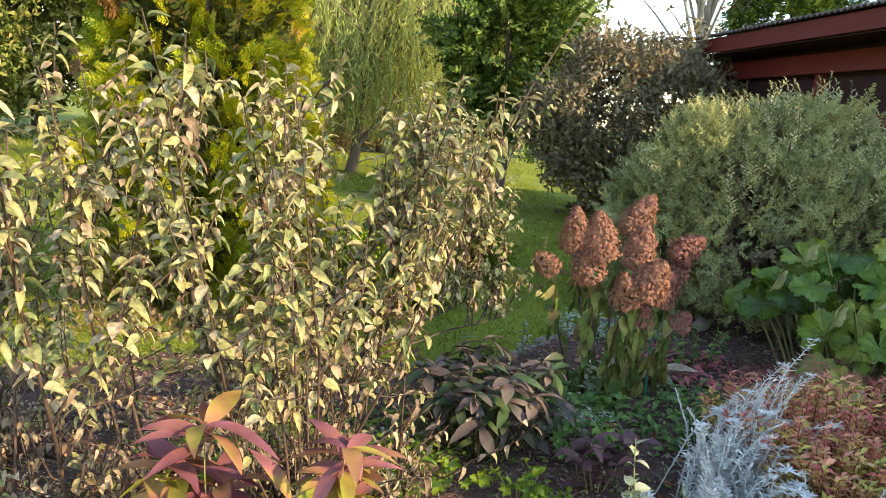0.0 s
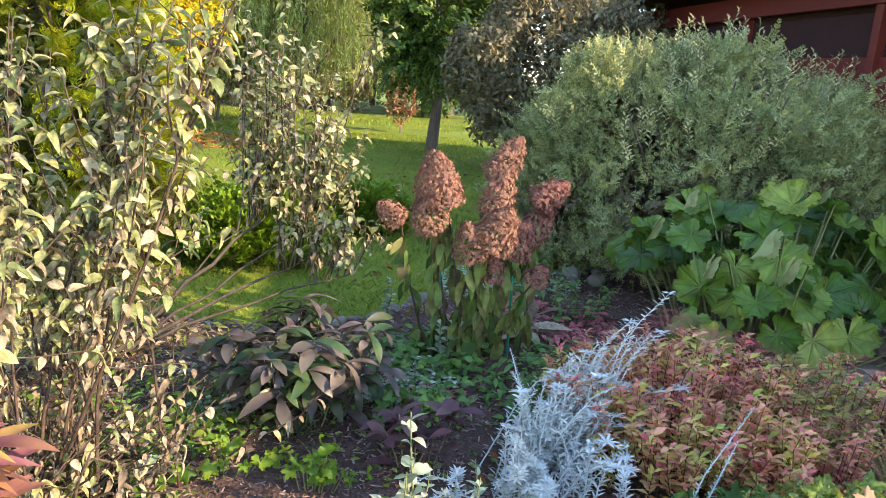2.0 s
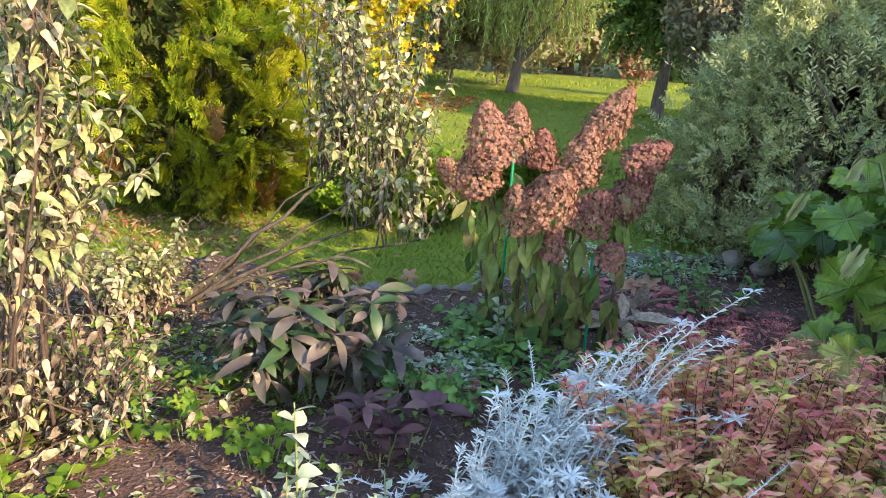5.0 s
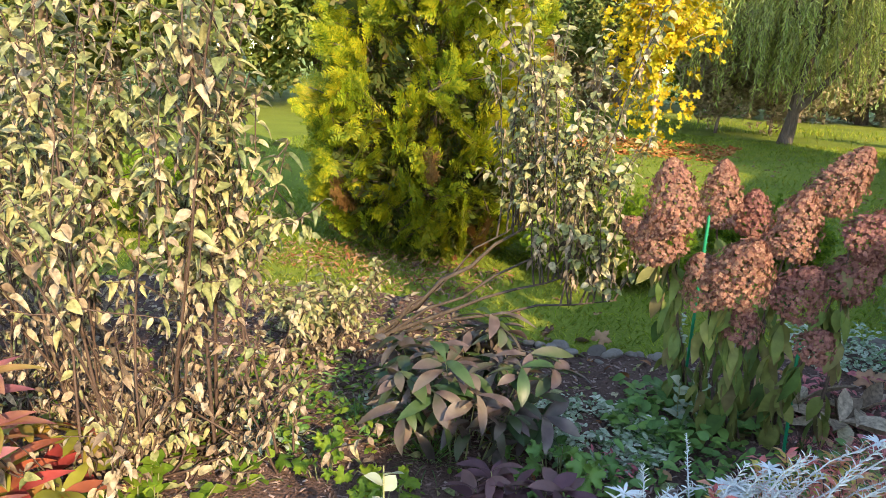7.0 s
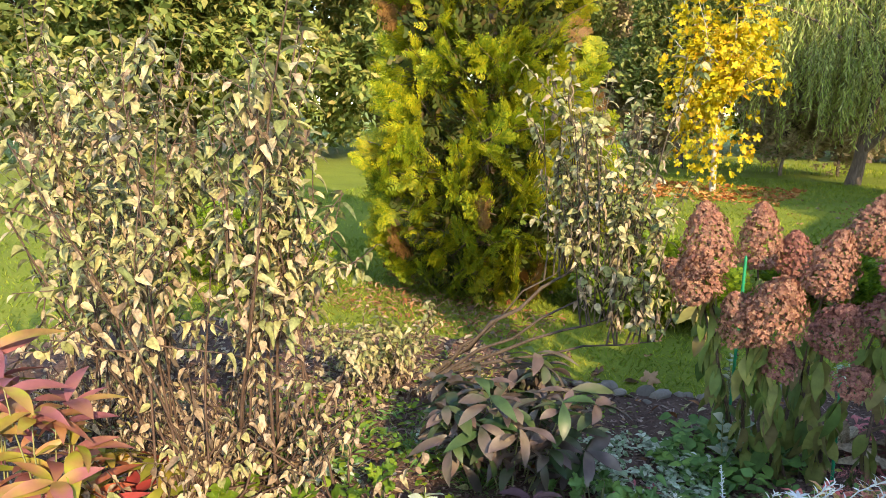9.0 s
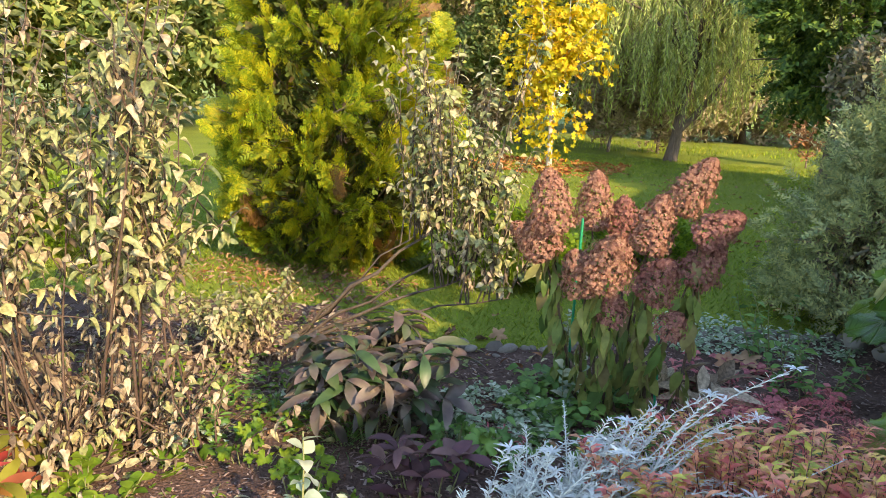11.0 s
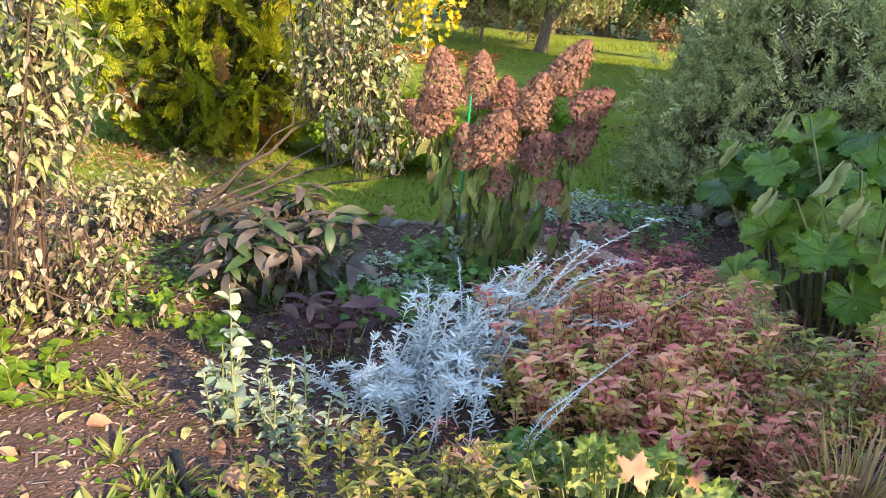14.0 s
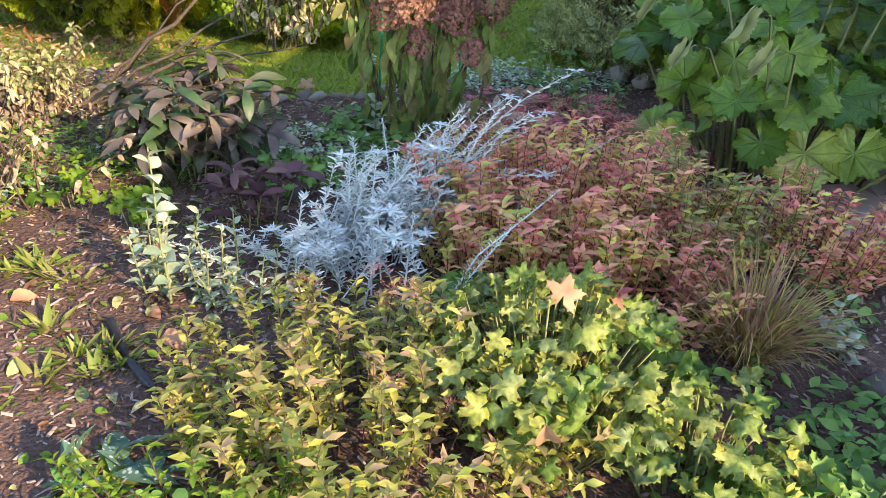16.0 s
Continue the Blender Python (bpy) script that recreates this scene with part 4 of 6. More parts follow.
def willow(x, y, label, seed):
    """A short leaning forked trunk and a wide crown of long hanging strands."""
    r = np.random.default_rng(seed)
    root = thing("weeping_willow", x, y, 0, label, "tree")
    vs, fs = [], []
    trunk = [np.array(q) for q in ((0, 0, -0.1), (0.1, 0, 0.5), (0.16, 0, 1.2), (0.34, 0, 2.2), (0.4, 0.1, 3.4), (0.3, 0, 5.0))]
    tube(vs, fs, trunk, (0.19, 0.145, 0.12, 0.10, 0.08, 0.04), 9)
    tube(vs, fs, [np.array(q) for q in ((0.12, 0, 0.75), (0.5, -0.05, 1.15), (0.95, -0.1, 1.75), (1.5, 0, 2.8))], (0.11, 0.085, 0.07, 0.04), 8)
    ps, ds, us, ss = [], [], [], []
    sv, sf = [], []
    for k in range(26):
        a = r.uniform(0, 6.283)
        p, t = line_at(trunk, r.uniform(0.6, 1.0))
        goal = np.array((math.cos(a) * r.uniform(0.8, 3.6) + 0.6, math.sin(a) * r.uniform(0.5, 2.6), r.uniform(4.2, 6.8)))
        limb = bent(p, goal - p + np.array((0, 0, 1.0)), np.linalg.norm(goal - p) * 1.1, 6, 0.1, -0.08, r)
        lv, lf = [], []
        tube(lv, lf, limb, np.linspace(0.06, 0.012, len(limb)), 5)
        obj("limb", mesh_from("limb", lv, lf, M["old_bark"]), root)
        for j in range(30):
            q, _ = line_at(limb, r.uniform(0.3, 1.0))
            q = q + r.normal(0, 0.28, 3)
            ln = min(r.uniform(1.4, 4.2), q[2] - r.uniform(0.7, 1.9))
            if ln < 0.5:
                continue
            strand = bent(q, (r.normal(0, 0.35), r.normal(0, 0.35), -0.7), ln, 6, 0.06, -0.25, r)
            tube(sv, sf, strand, [0.006] * len(strand), 3)
            m = int(ln * 16)
            for i in range(m):
                c, t2 = line_at(strand, (i + 0.5) / m)
                ps.append(c), ds.append(t2 / np.linalg.norm(t2) + r.normal(0, 0.45, 3)), us.append(r.normal(0, 1, 3)), ss.append(r.uniform(0.12, 0.2))
    obj("trunk", mesh_from("trunk", vs, fs, M["old_bark"]), root)
    ob = obj("hanging_growth", mesh_from("hanging_growth", sv, sf, M["stalk"]), root)
    ob["kind"] = "stuff"
    ob = obj("crown", scatter_mesh("crown", leaf_shape(1, 0.2, 0.9, 0.1, 0.1, 2), ps, ds, us, ss, M["willow"]), root)
    ob["kind"] = "stuff"


willow(-0.9, 15.95, "weeping willow with yellow-green hanging strands", 51)

clump_tree("bare_tree", 14.0, 27.0, 6.0, 0.26, (0, 0, 9.5, 2.6, 2.4, 3.4), 130, 0.3, cluster, "litter", "tall pale-barked tree almost bare of leaves", "tree", 48, bark="birch", limbs=34, shell=0.2)

# woods round the garden
wood = [
    clump_tree("woodland_tree", -12.5, 21.0, 2.5, 0.2, (0, 0, 5.2, 3.3, 3.0, 4.6), 6000, 0.42, far_cluster, "forest", "green tree in the woods behind the garden", "tree", 61, "woodland trees"),
    clump_tree("woodland_tree", -8.5, 24.5, 2.0, 0.2, (0, 0, 4.6, 3.0, 3.0, 4.4), 5600, 0.42, far_cluster, "forest_brown", "browning tree in the woods behind the garden", "tree", 62, "woodland trees"),
    clump_tree("woodland_tree", 4.5, 26.0, 2.0, 0.22, (0, 0, 6.0, 2.6, 2.6, 6.0), 5200, 0.55, spray, "pine", "dark conifer in the woods behind the garden", "tree", 63, "woodland trees"),
]
spots = [(-18, 5.5, 0), (-23, 11, 0), (-15.5, 12.5, 0), (-27, 2, 0), (-16, 17, 0), (-19, 11, 0), (-4.5, 27, 0), (0.5, 27, 1), (6.0, 29, 0), (17.2, 26, 2), (-20, 24, 2), (-14, 29, 0), (-27, 16, 1), (-6, 33, 2), (3, 34, 0), (-1.5, 25.5, 1), (-34, 26, 0), (22, 26, 2)]
wr = np.random.default_rng(64)
for px, py, k in spots:
    s = wr.uniform(0.85, 1.25)
    c = copy_thing(wood[k], pose(px, py, 0, 0, 0, wr.uniform(0, 360)) @ Matrix.Diagonal((s, s, s * wr.uniform(0.9, 1.15), 1)))


# ---- shed ----
def box(bm, x0, x1, y0, y1, z0, z1):
    vs = [bm.verts.new(q) for q in ((x0, y0, z0), (x1, y0, z0), (x1, y1, z0), (x0, y1, z0), (x0, y0, z1), (x1, y0, z1), (x1, y1, z1), (x0, y1, z1))]
    for f in ((0, 3, 2, 1), (4, 5, 6, 7), (0, 1, 5, 4), (1, 2, 6, 5), (2, 3, 7, 6), (3, 0, 4, 7)):
        bm.faces.new([vs[i] for i in f])


def part(name, bm, material, parent, label="", bevel=0.006):
    if bevel:
        bmesh.ops.bevel(bm, geom=bm.edges[:], offset=bevel, segments=1, affect="EDGES")
    me = bpy.data.meshes.new(name)
    bm.to_mesh(me)
    bm.free()
    me.materials.append(material)
    return obj(name, me, parent, label)


def one_box(name, dims, material, parent, label="", bevel=0.006):
    bm = bmesh.new()
    box(bm, *dims)
    return part(name, bm, material, parent, label, bevel)


shed = thing("shed", 6.0, 3.0, 0, "dark red painted timber shed with a corrugated roof", "shed")
# walls and soffit carry the overhang's shade as a darker board colour
one_box("wall", (0.10, 0.22, -8.8, 6.2, 0, 2.72), M["shaded_red"], shed, "recessed red wall with eaves shade in its colour")
one_box("wall", (0.22, 4.0, 6.08, 6.2, 0, 2.72), M["shaded_red"], shed)
one_box("wall", (0.22, 4.0, -8.8, -8.68, 0, 2.72), M["shaded_red"], shed)
one_box("wall", (4.0, 4.12, -8.8, 6.2, 0, 2.72), M["shaded_red"], shed)
for k in range(49):
    one_box("board", (0.06, 0.098, -8.55 + 0.3 * k, -8.26 + 0.3 * k, 0.05, 2.2), M["red_wood"], shed, bevel=0.004)
one_box("beam", (-0.05, 0.10, -8.9, 6.3, 2.78, 3.08), M["red_wood"], shed, "dark red horizontal beam")
one_box("fascia", (-0.62, -0.57, -9.0, 6.5, 3.20, 3.46), M["red_wood"], shed, "dark red eaves board")
one_box("upper_wall", (0.101, 0.22, -8.8, 6.2, 2.72, 3.46), M["shaded_red"], shed)
one_box("soffit", (-0.57, 0.10, -9.0, 6.5, 3.17, 3.20), M["shaded_red"], shed)
for k in range(6):
    one_box("post", (-0.02, 0.1, -8.0 + 2.7 * k, -7.88 + 2.7 * k, 0, 2.78), M["red_wood"], shed)
ys = np.linspace(-9.1, 6.6, 460)
vs, fs = [], []
for j, yy in enumerate(ys):
    zz = 0.022 * math.sin(yy * 2 * math.pi / 0.13)
    for xx, hh in ((-0.7, 3.49), (2.0, 4.15), (4.6, 3.49)):
        vs += [(xx, yy, hh + zz), (xx, yy, hh + zz + 0.012)]
for j in range(len(ys) - 1):
    a, b = j * 6, (j + 1) * 6
    fs += [(a + 1, a + 3, b + 3, b + 1), (a + 3, a + 5, b + 5, b + 3), (a, b, b + 2, a + 2), (a + 2, b + 2, b + 4, a + 4), (a, a + 1, b + 1, b), (a + 4, b + 4, b + 5, a + 5)]
obj("roof", mesh_from("roof", vs, fs, M["roof"]), shed, "corrugated dark roof sheet")


# ---- plants of the bed ----
def on_soil(x, y):
    return bump_at(x, y)


def herb(name, x, y, label, category, seed, stems, h, spreadness, leaf_len, per_stem, shapes, material, stem_mat="stalk", whorl=0, lean=(0, 0), pitch=0.25, single=120, lo=0.25, rx=0.0, ry=0.0, srad=0.005, jitter=0.3, group="", hvar=0.3, curve=0.0, lumps=0.0):
    """A leafy plant: thin stems from the base (or from an area rx, ry), leaves along them, and a whorl at the tip."""
    r = np.random.default_rng(seed)
    root = thing(name, x, y, on_soil(x, y), label, category, group)
    leaves, joined_v, joined_f = [], [], []
    for k in range(stems):
        a, q = r.uniform(0, 6.283), math.sqrt(r.uniform(0, 1))
        b = np.array((rx * q * math.cos(a), ry * q * math.sin(a), -0.03))
        hh = h * r.uniform(1 - hvar, 1 + hvar * 0.35) * (1 - 0.3 * q * q) * (1 + lumps * noise.noise(Vector((b[0] * 4.5 + seed, b[1] * 4.5, 0))))
        d = np.array((math.cos(a) * spreadness * q / max(h, 0.1) + lean[0], math.sin(a) * spreadness * q / max(h, 0.1) + lean[1], 1.0))
        pts = bent(b, d, hh * min(np.linalg.norm(d), 2.2), 5, 0.07, curve, r)
        vs, fs = ([], []) if stems <= 40 else (joined_v, joined_f)
        tube(vs, fs, pts, np.linspace(srad, srad * 0.4, len(pts)), 5)
        holder = obj("stem", mesh_from("stem", vs, fs, M[stem_mat]), root) if stems <= 40 else root
        for i in range(per_stem):
            u = lo + (0.98 - lo) * (i + r.uniform(0, 0.8)) / max(per_stem, 1)
            p, t = line_at(pts, u)
            t = t / np.linalg.norm(t)
            w = i * 2.4 + r.uniform(-jitter, jitter) + k
            side = np.array((math.cos(w), math.sin(w), 0))
            leaves.append((p, side + np.array((0, 0, pitch + r.normal(0, jitter))) + t * 0.2, np.array((0, 0, 1.0)) + r.normal(0, 0.3, 3), leaf_len * r.uniform(0.55, 1.2) * (1.1 - 0.35 * u), r.uniform(-0.4, 0.4), holder))
        for i in range(whorl):
            w = i * 6.283 / whorl + r.uniform(-jitter, jitter)
            side = np.array((math.cos(w), math.sin(w), 0))
            t = (pts[-1] - pts[-2]) / np.linalg.norm(pts[-1] - pts[-2])
            leaves.append((pts[-1] - t * 0.02 * (i % 3), side + t * (pitch + r.normal(0, jitter)), t + r.normal(0, 0.15, 3), leaf_len * r.uniform(0.7, 1.15), r.uniform(-0.3, 0.3), holder))
    if stems > 40:
        ob = obj("stem_growth", mesh_from("stem_growth", joined_v, joined_f, M[stem_mat]), root)
        ob["kind"] = "stuff"
    leaves = [leaves[i] for i in r.permutation(len(leaves))]
    for rows, many in ((leaves[:single], False), (leaves[single:], True)):
        if not rows:
            continue
        P, D, U = (np.array([q[i] for q in rows]) for i in range(3))
        S, R = np.array([q[3] for q in rows]), np.array([q[4] for q in rows])
        if not many:
            leaf_parts("leaf", [mesh_from("leaf", v, f, M[material]) for v, f in shapes], P, D, U, S, [q[5] for q in rows], R)
        else:
            for k, shp in enumerate(shapes):
                q = slice(k, None, len(shapes))
                if len(P[q]):
                    ob = obj("foliage", scatter_mesh("foliage", shp, P[q], D[q], U[q], S[q], M[material], R[q]), root)
                    ob["kind"] = "stuff"
    return root


oblong = [leaf_shape(1, 0.36, 1.15, 0.25, 0.35, 6), leaf_shape(1, 0.32, 1.2, 0.15, 0.6, 6), leaf_shape(1, 0.38, 1.1, 0.4, 0.15, 6, 0.03)]
droopy = [leaf_shape(1, 0.40, 1.45, 0.25, 0.55, 8, 0.02, 0.85), leaf_shape(1, 0.42, 1.5, 0.4, 0.35, 8, 0.03, 0.85), leaf_shape(1, 0.36, 1.4, 0.3, 0.85, 8, 0.03, 0.85)]
lance = [leaf_shape(1, 0.27, 1.0, 0.3, 0.3, 5), leaf_shape(1, 0.24, 1.0, 0.2, 0.55, 5)]
broad = [leaf_shape(1, 0.33, 1.0, 0.25, 0.35, 7, 0.01), leaf_shape(1, 0.30, 1.0, 0.3, 0.6, 7, 0.015)]
ovate = [leaf_shape(1, 0.55, 0.8, 0.2, 0.25, 4), leaf_shape(1, 0.5, 0.85, 0.35, 0.5, 4)]
rounded = [leaf_shape(1, 0.85, 0.85, 0.2, 0.2, 4), leaf_shape(1, 0.8, 0.9, 0.35, 0.45, 4)]

# purple-leaved plant beside the edging, and its darker neighbour
herb("purple_plant", -0.34, -1.32, "broad-leaved plant turning purple, yellow and dark green", "plant", 71, 36, 0.55, 0.26, 0.14, 7, droopy, "purple", whorl=7, pitch=0.18, single=300, lo=0.35, rx=0.21, ry=0.18, jitter=0.4)
herb("dark_purple_plant", 0.16, -1.80, "low plant with dark purple-brown leaves", "plant", 72, 8, 0.32, 0.10, 0.12, 4, droopy[:2], "dark_purple", whorl=5, pitch=0.9, single=150, rx=0.1, ry=0.06)
herb("brown_leaf_plant", 1.0, -0.25, "withering plant with long brown and olive leaves", "plant", 73, 5, 0.18, 0.18, 0.24, 1, oblong, "pear_dry", whorl=4, pitch=0.6, single=60, rx=0.06, ry=0.05)

# pink and red-leaved plants in the foreground
herb("pink_leaf_plant", -1.44, -2.93, "leafy plant with pink, purple and yellow-green leaves", "plant", 74, 11, 0.80, 0.24, 0.20, 5, broad, "pink", whorl=8, pitch=0.4, single=220, rx=0.12, ry=0.08)
herb("pink_leaf_plant", -1.14, -2.92, "leafy plant with pinkish purple leaves", "plant", 75, 7, 0.76, 0.10, 0.17, 5, broad, "pink", whorl=8, pitch=0.45, single=150, rx=0.07, ry=0.05)
herb("red_leaf_plant", -1.30, -2.52, "low leafy plant with red, olive and yellow leaves", "plant", 76, 8, 0.34, 0.22, 0.18, 3, broad, "red_olive", whorl=7, pitch=0.45, single=120, rx=0.14, ry=0.1)
herb("lime_plant", -1.15, -2.22, "low plant with bright yellow-green leaves", "plant", 77, 16, 0.18, 0.3, 0.075, 7, rounded, "lime", pitch=0.35, single=120, rx=0.28, ry=0.2)
herb("lime_plant", -0.86, -2.45, "low clump of bright lime green leaves", "plant", 78, 18, 0.16, 0.22, 0.07, 7, rounded, "lime", pitch=0.35, single=100, rx=0.18, ry=0.12)

# pale sprigs
herb("pale_sprig", 0.08, -2.50, "upright pale sprig with rounded grey-white leaves", "plant", 79, 1, 0.60, 0.0, 0.072, 22, rounded, "sprig", pitch=0.55, single=40, lo=0.12, hvar=0.0, srad=0.006)
herb("pale_sprig", 0.30, -2.42, "low pale sprigs with rounded grey-green leaves", "plant", 80, 11, 0.34, 0.07, 0.048, 22, ovate, "sprig", pitch=0.5, single=200, lo=0.1, rx=0.16, ry=0.07, hvar=0.45)
herb("pale_sprig", 0.06, -2.44, "low pale sprigs with grey-green leaves on mulch", "plant", 81, 8, 0.38, 0.06, 0.055, 18, ovate, "sprig", pitch=0.5, single=130, lo=0.1, rx=0.09, ry=0.05, hvar=0.45)
herb("pale_sprig", 0.45, -0.72, "pale green sprig with round leaves beside the hydrangea", "plant", 82, 2, 0.46, 0.04, 0.07, 16, rounded, "sprig", pitch=0.35, single=40, lo=0.15, hvar=0.1)
herb("pale_sprig", 0.24, 0.18, "small pale green sprig at the stone edging", "plant", 83, 3, 0.34, 0.1, 0.05, 12, rounded, "sprig", pitch=0.3, single=40)
herb("green_herb", 1.42, 0.55, "slender leafy green plant with fading flower heads", "plant", 84, 7, 0.62, 0.16, 0.075, 12, ovate, "green", pitch=0.1, single=90, rx=0.12, ry=0.12)
herb("green_herb", 1.62, 0.15, "leafy dark green plant beside the big leaves", "plant", 85, 9, 0.42, 0.22, 0.07, 12, ovate, "green", pitch=0.1, single=110, rx=0.14, ry=0.12)


def hydrangea(x, y):
    """Bare-stemmed hydrangea with dried cone-shaped flower heads: (x, y, z of the cone's middle, length, width, lean x, lean y, dark)."""
    r = np.random.default_rng(91)
    root = thing("hydrangea", x, y, on_soil(x, y), "hydrangea with dried rusty pink flower heads and drooping leaves", "shrub")
    heads = ((0.35, -0.90, 1.10, 0.30, 0.20, -0.15, 0, 0), (0.30, -0.86, 0.92, 0.22, 0.19, -0.4, 0, 0), (0.42, -0.22, 1.03, 0.32, 0.19, 0.0, 0, 0), (0.56, -0.1, 0.94, 0.22, 0.18, 0, 0, 1), (0.78, -0.5, 0.98, 0.30, 0.20, 0.2, 0, 0), (0.92, -0.1, 1.14, 0.34, 0.21, 0.55, 0, 0), (1.08, -0.55, 1.0, 0.24, 0.18, 1.3, -0.1, 1), (1.03, -0.5, 0.81, 0.24, 0.19, 0.7, 0, 1), (0.85, -0.75, 0.77, 0.22, 0.20, 0.5, -0.2, 1), (0.66, -1.0, 0.88, 0.26, 0.22, 0.35, -0.3, 0), (0.52, -0.95, 0.80, 0.22, 0.18, -0.3, -0.3, 0), (0.67, -0.9, 0.64, 0.14, 0.13, 0, -0.3, 1), (0.94, -0.87, 0.60, 0.13, 0.13, 0.6, -0.2, 1), (0.14, -0.55, 0.86, 0.18, 0.14, -1.2, -0.2, 0))
    floret_v, floret_f = [], []
    for k in range(4):
        a = k * math.pi / 2
        c, s = math.cos(a), math.sin(a)
        b = len(floret_v)
        for px, py, pz in ((0, 0, 0), (0.35, 0.42, 0.12), (0, 0.95, 0.02), (-0.35, 0.42, 0.12)):
            floret_v.append((px * c - py * s, pz - 0.0, px * s + py * c))
        floret_f.append((b, b + 1, b + 2, b + 3))
    floret = (np.array(floret_v), floret_f)
    leafrows = []
    for hx, hy, hz, ln, wd, lx, ly, dark in heads:
        top = np.array((hx - x, hy - y, hz))
        ax = np.array((lx, ly, 1.0))
        ax /= np.linalg.norm(ax)
        foot = top - ax * ln * 0.5
        base = np.array((top[0] * 0.5 + r.normal(0, 0.06), top[1] * 0.35 + r.normal(0, 0.06), -0.04))
        mid = base * 0.5 + foot * 0.5 + r.normal(0, 0.03, 3) + np.array((0, 0, 0.06))
        vs, fs = [], []
        q1, q2 = base * 0.7 + mid * 0.3, mid * 0.35 + foot * 0.65
        pts = [base, q1, mid, q2, foot, top + ax * ln * 0.3]
        tube(vs, fs, pts, (0.009, 0.0085, 0.007, 0.006, 0.005, 0.002), 6)
        stem = obj("stem", mesh_from("stem", vs, fs, M["twig"]), root)
        n = int(1500 * ln / 0.3 * wd / 0.2)
        u, a = r.uniform(0, 1, n), r.uniform(0, 6.283, n)
        prof = np.minimum(1, (u + 0.08) * 5) * (1 - u ** 2.2) ** 0.65 * 0.55 * wd + 0.008
        e1 = np.cross(ax, (0.3, 1, 0.1))
        e1 /= np.linalg.norm(e1)
        e2 = np.cross(ax, e1)
        lump = np.array([noise.noise(Vector((math.cos(w) * 2.2, math.sin(w) * 2.2, q * 8 + hx * 9))) for w, q in zip(a, u)])
        rad = prof * (0.95 + 0.3 * lump) * r.uniform(0.72, 1.05, n)
        P = foot + ax * (u * ln)[:, None] + e1 * (rad * np.cos(a))[:, None] + e2 * (rad * np.sin(a))[:, None]
        D = e1 * np.cos(a)[:, None] + e2 * np.sin(a)[:, None] + ax * 0.4 + r.normal(0, 0.35, (n, 3))
        ob = obj("flower_head", scatter_mesh("flower_head", floret, P, D, r.normal(0, 1, (n, 3)), 0.0112 * r.uniform(0.7, 1.25, n), M["panicle_dark" if dark else "panicle"]), stem, "dried rusty flower head" if not dark else "dark brown dried flower head")
        for i in range(24):
            p, t = line_at(pts, r.uniform(0.12, 0.74))
            w = r.uniform(0, 6.283)
            leafrows.append((p, (math.cos(w) * 0.7, math.sin(w) * 0.7, -r.uniform(0.5, 1.6)), r.normal(0, 0.4, 3) + np.array((math.cos(w), math.sin(w), 0.5)), r.uniform(0.09, 0.16), r.uniform(-0.5, 0.5)))
    P, D, U = (np.array([q[i] for q in leafrows], float) for i in range(3))
    leaf_parts("leaf", [mesh_from("leaf", v, f, M["hydrangea"]) for v, f in oblong[:2] + ovate], P, D, U, np.array([q[3] for q in leafrows]), root, np.array([q[4] for q in leafrows]))
    return root


hydrangea(0.65, -0.5)
herb("pale_sprig", 2.34, -2.28, "small plant with white-edged pale leaves by the path", "plant", 86, 5, 0.2, 0.12, 0.07, 10, ovate, "sprig", pitch=0.4, single=60, rx=0.07, ry=0.07)
for sx, sy, hh, tilt in ((0.43, -0.62, 0.98, 1.0), (0.88, -0.62, 0.52, -1.5)):
    vs, fs = [], []
    tube(vs, fs, [(0, 0, -0.1), (math.sin(radians(tilt)) * hh * 0.5, 0, hh * 0.5), (math.sin(radians(tilt)) * hh, 0, hh), (math.sin(radians(tilt)) * hh, 0, hh + 0.012)], (0.007, 0.007, 0.007, 0.003), 8)
    for k in range(int(hh / 0.035)):
        zz = 0.03 + k * 0.035
        tube(vs, fs, [(math.sin(radians(tilt)) * zz + 0.004, 0, zz), (math.sin(radians(tilt)) * zz + 0.011, 0, zz + 0.004)], (0.003, 0.002), 4)
    st = obj("plant_stake", mesh_from("plant_stake", vs, fs, M["stake"]))
    st.location = (sx, sy, on_soil(sx, sy))
    tagged(st, "green plastic plant stake supporting the hydrangea", "stake", "plant stakes")


def folded(shape, angle, curl):
    """A leaf folded up along its midrib and curled towards the tip."""
    v, f = shape
    w = v.copy()
    w[:, 0] = v[:, 0] * math.cos(angle)
    w[:, 2] = v[:, 2] + np.abs(v[:, 0]) * math.sin(angle) - curl * v[:, 1] ** 2
    return w, f


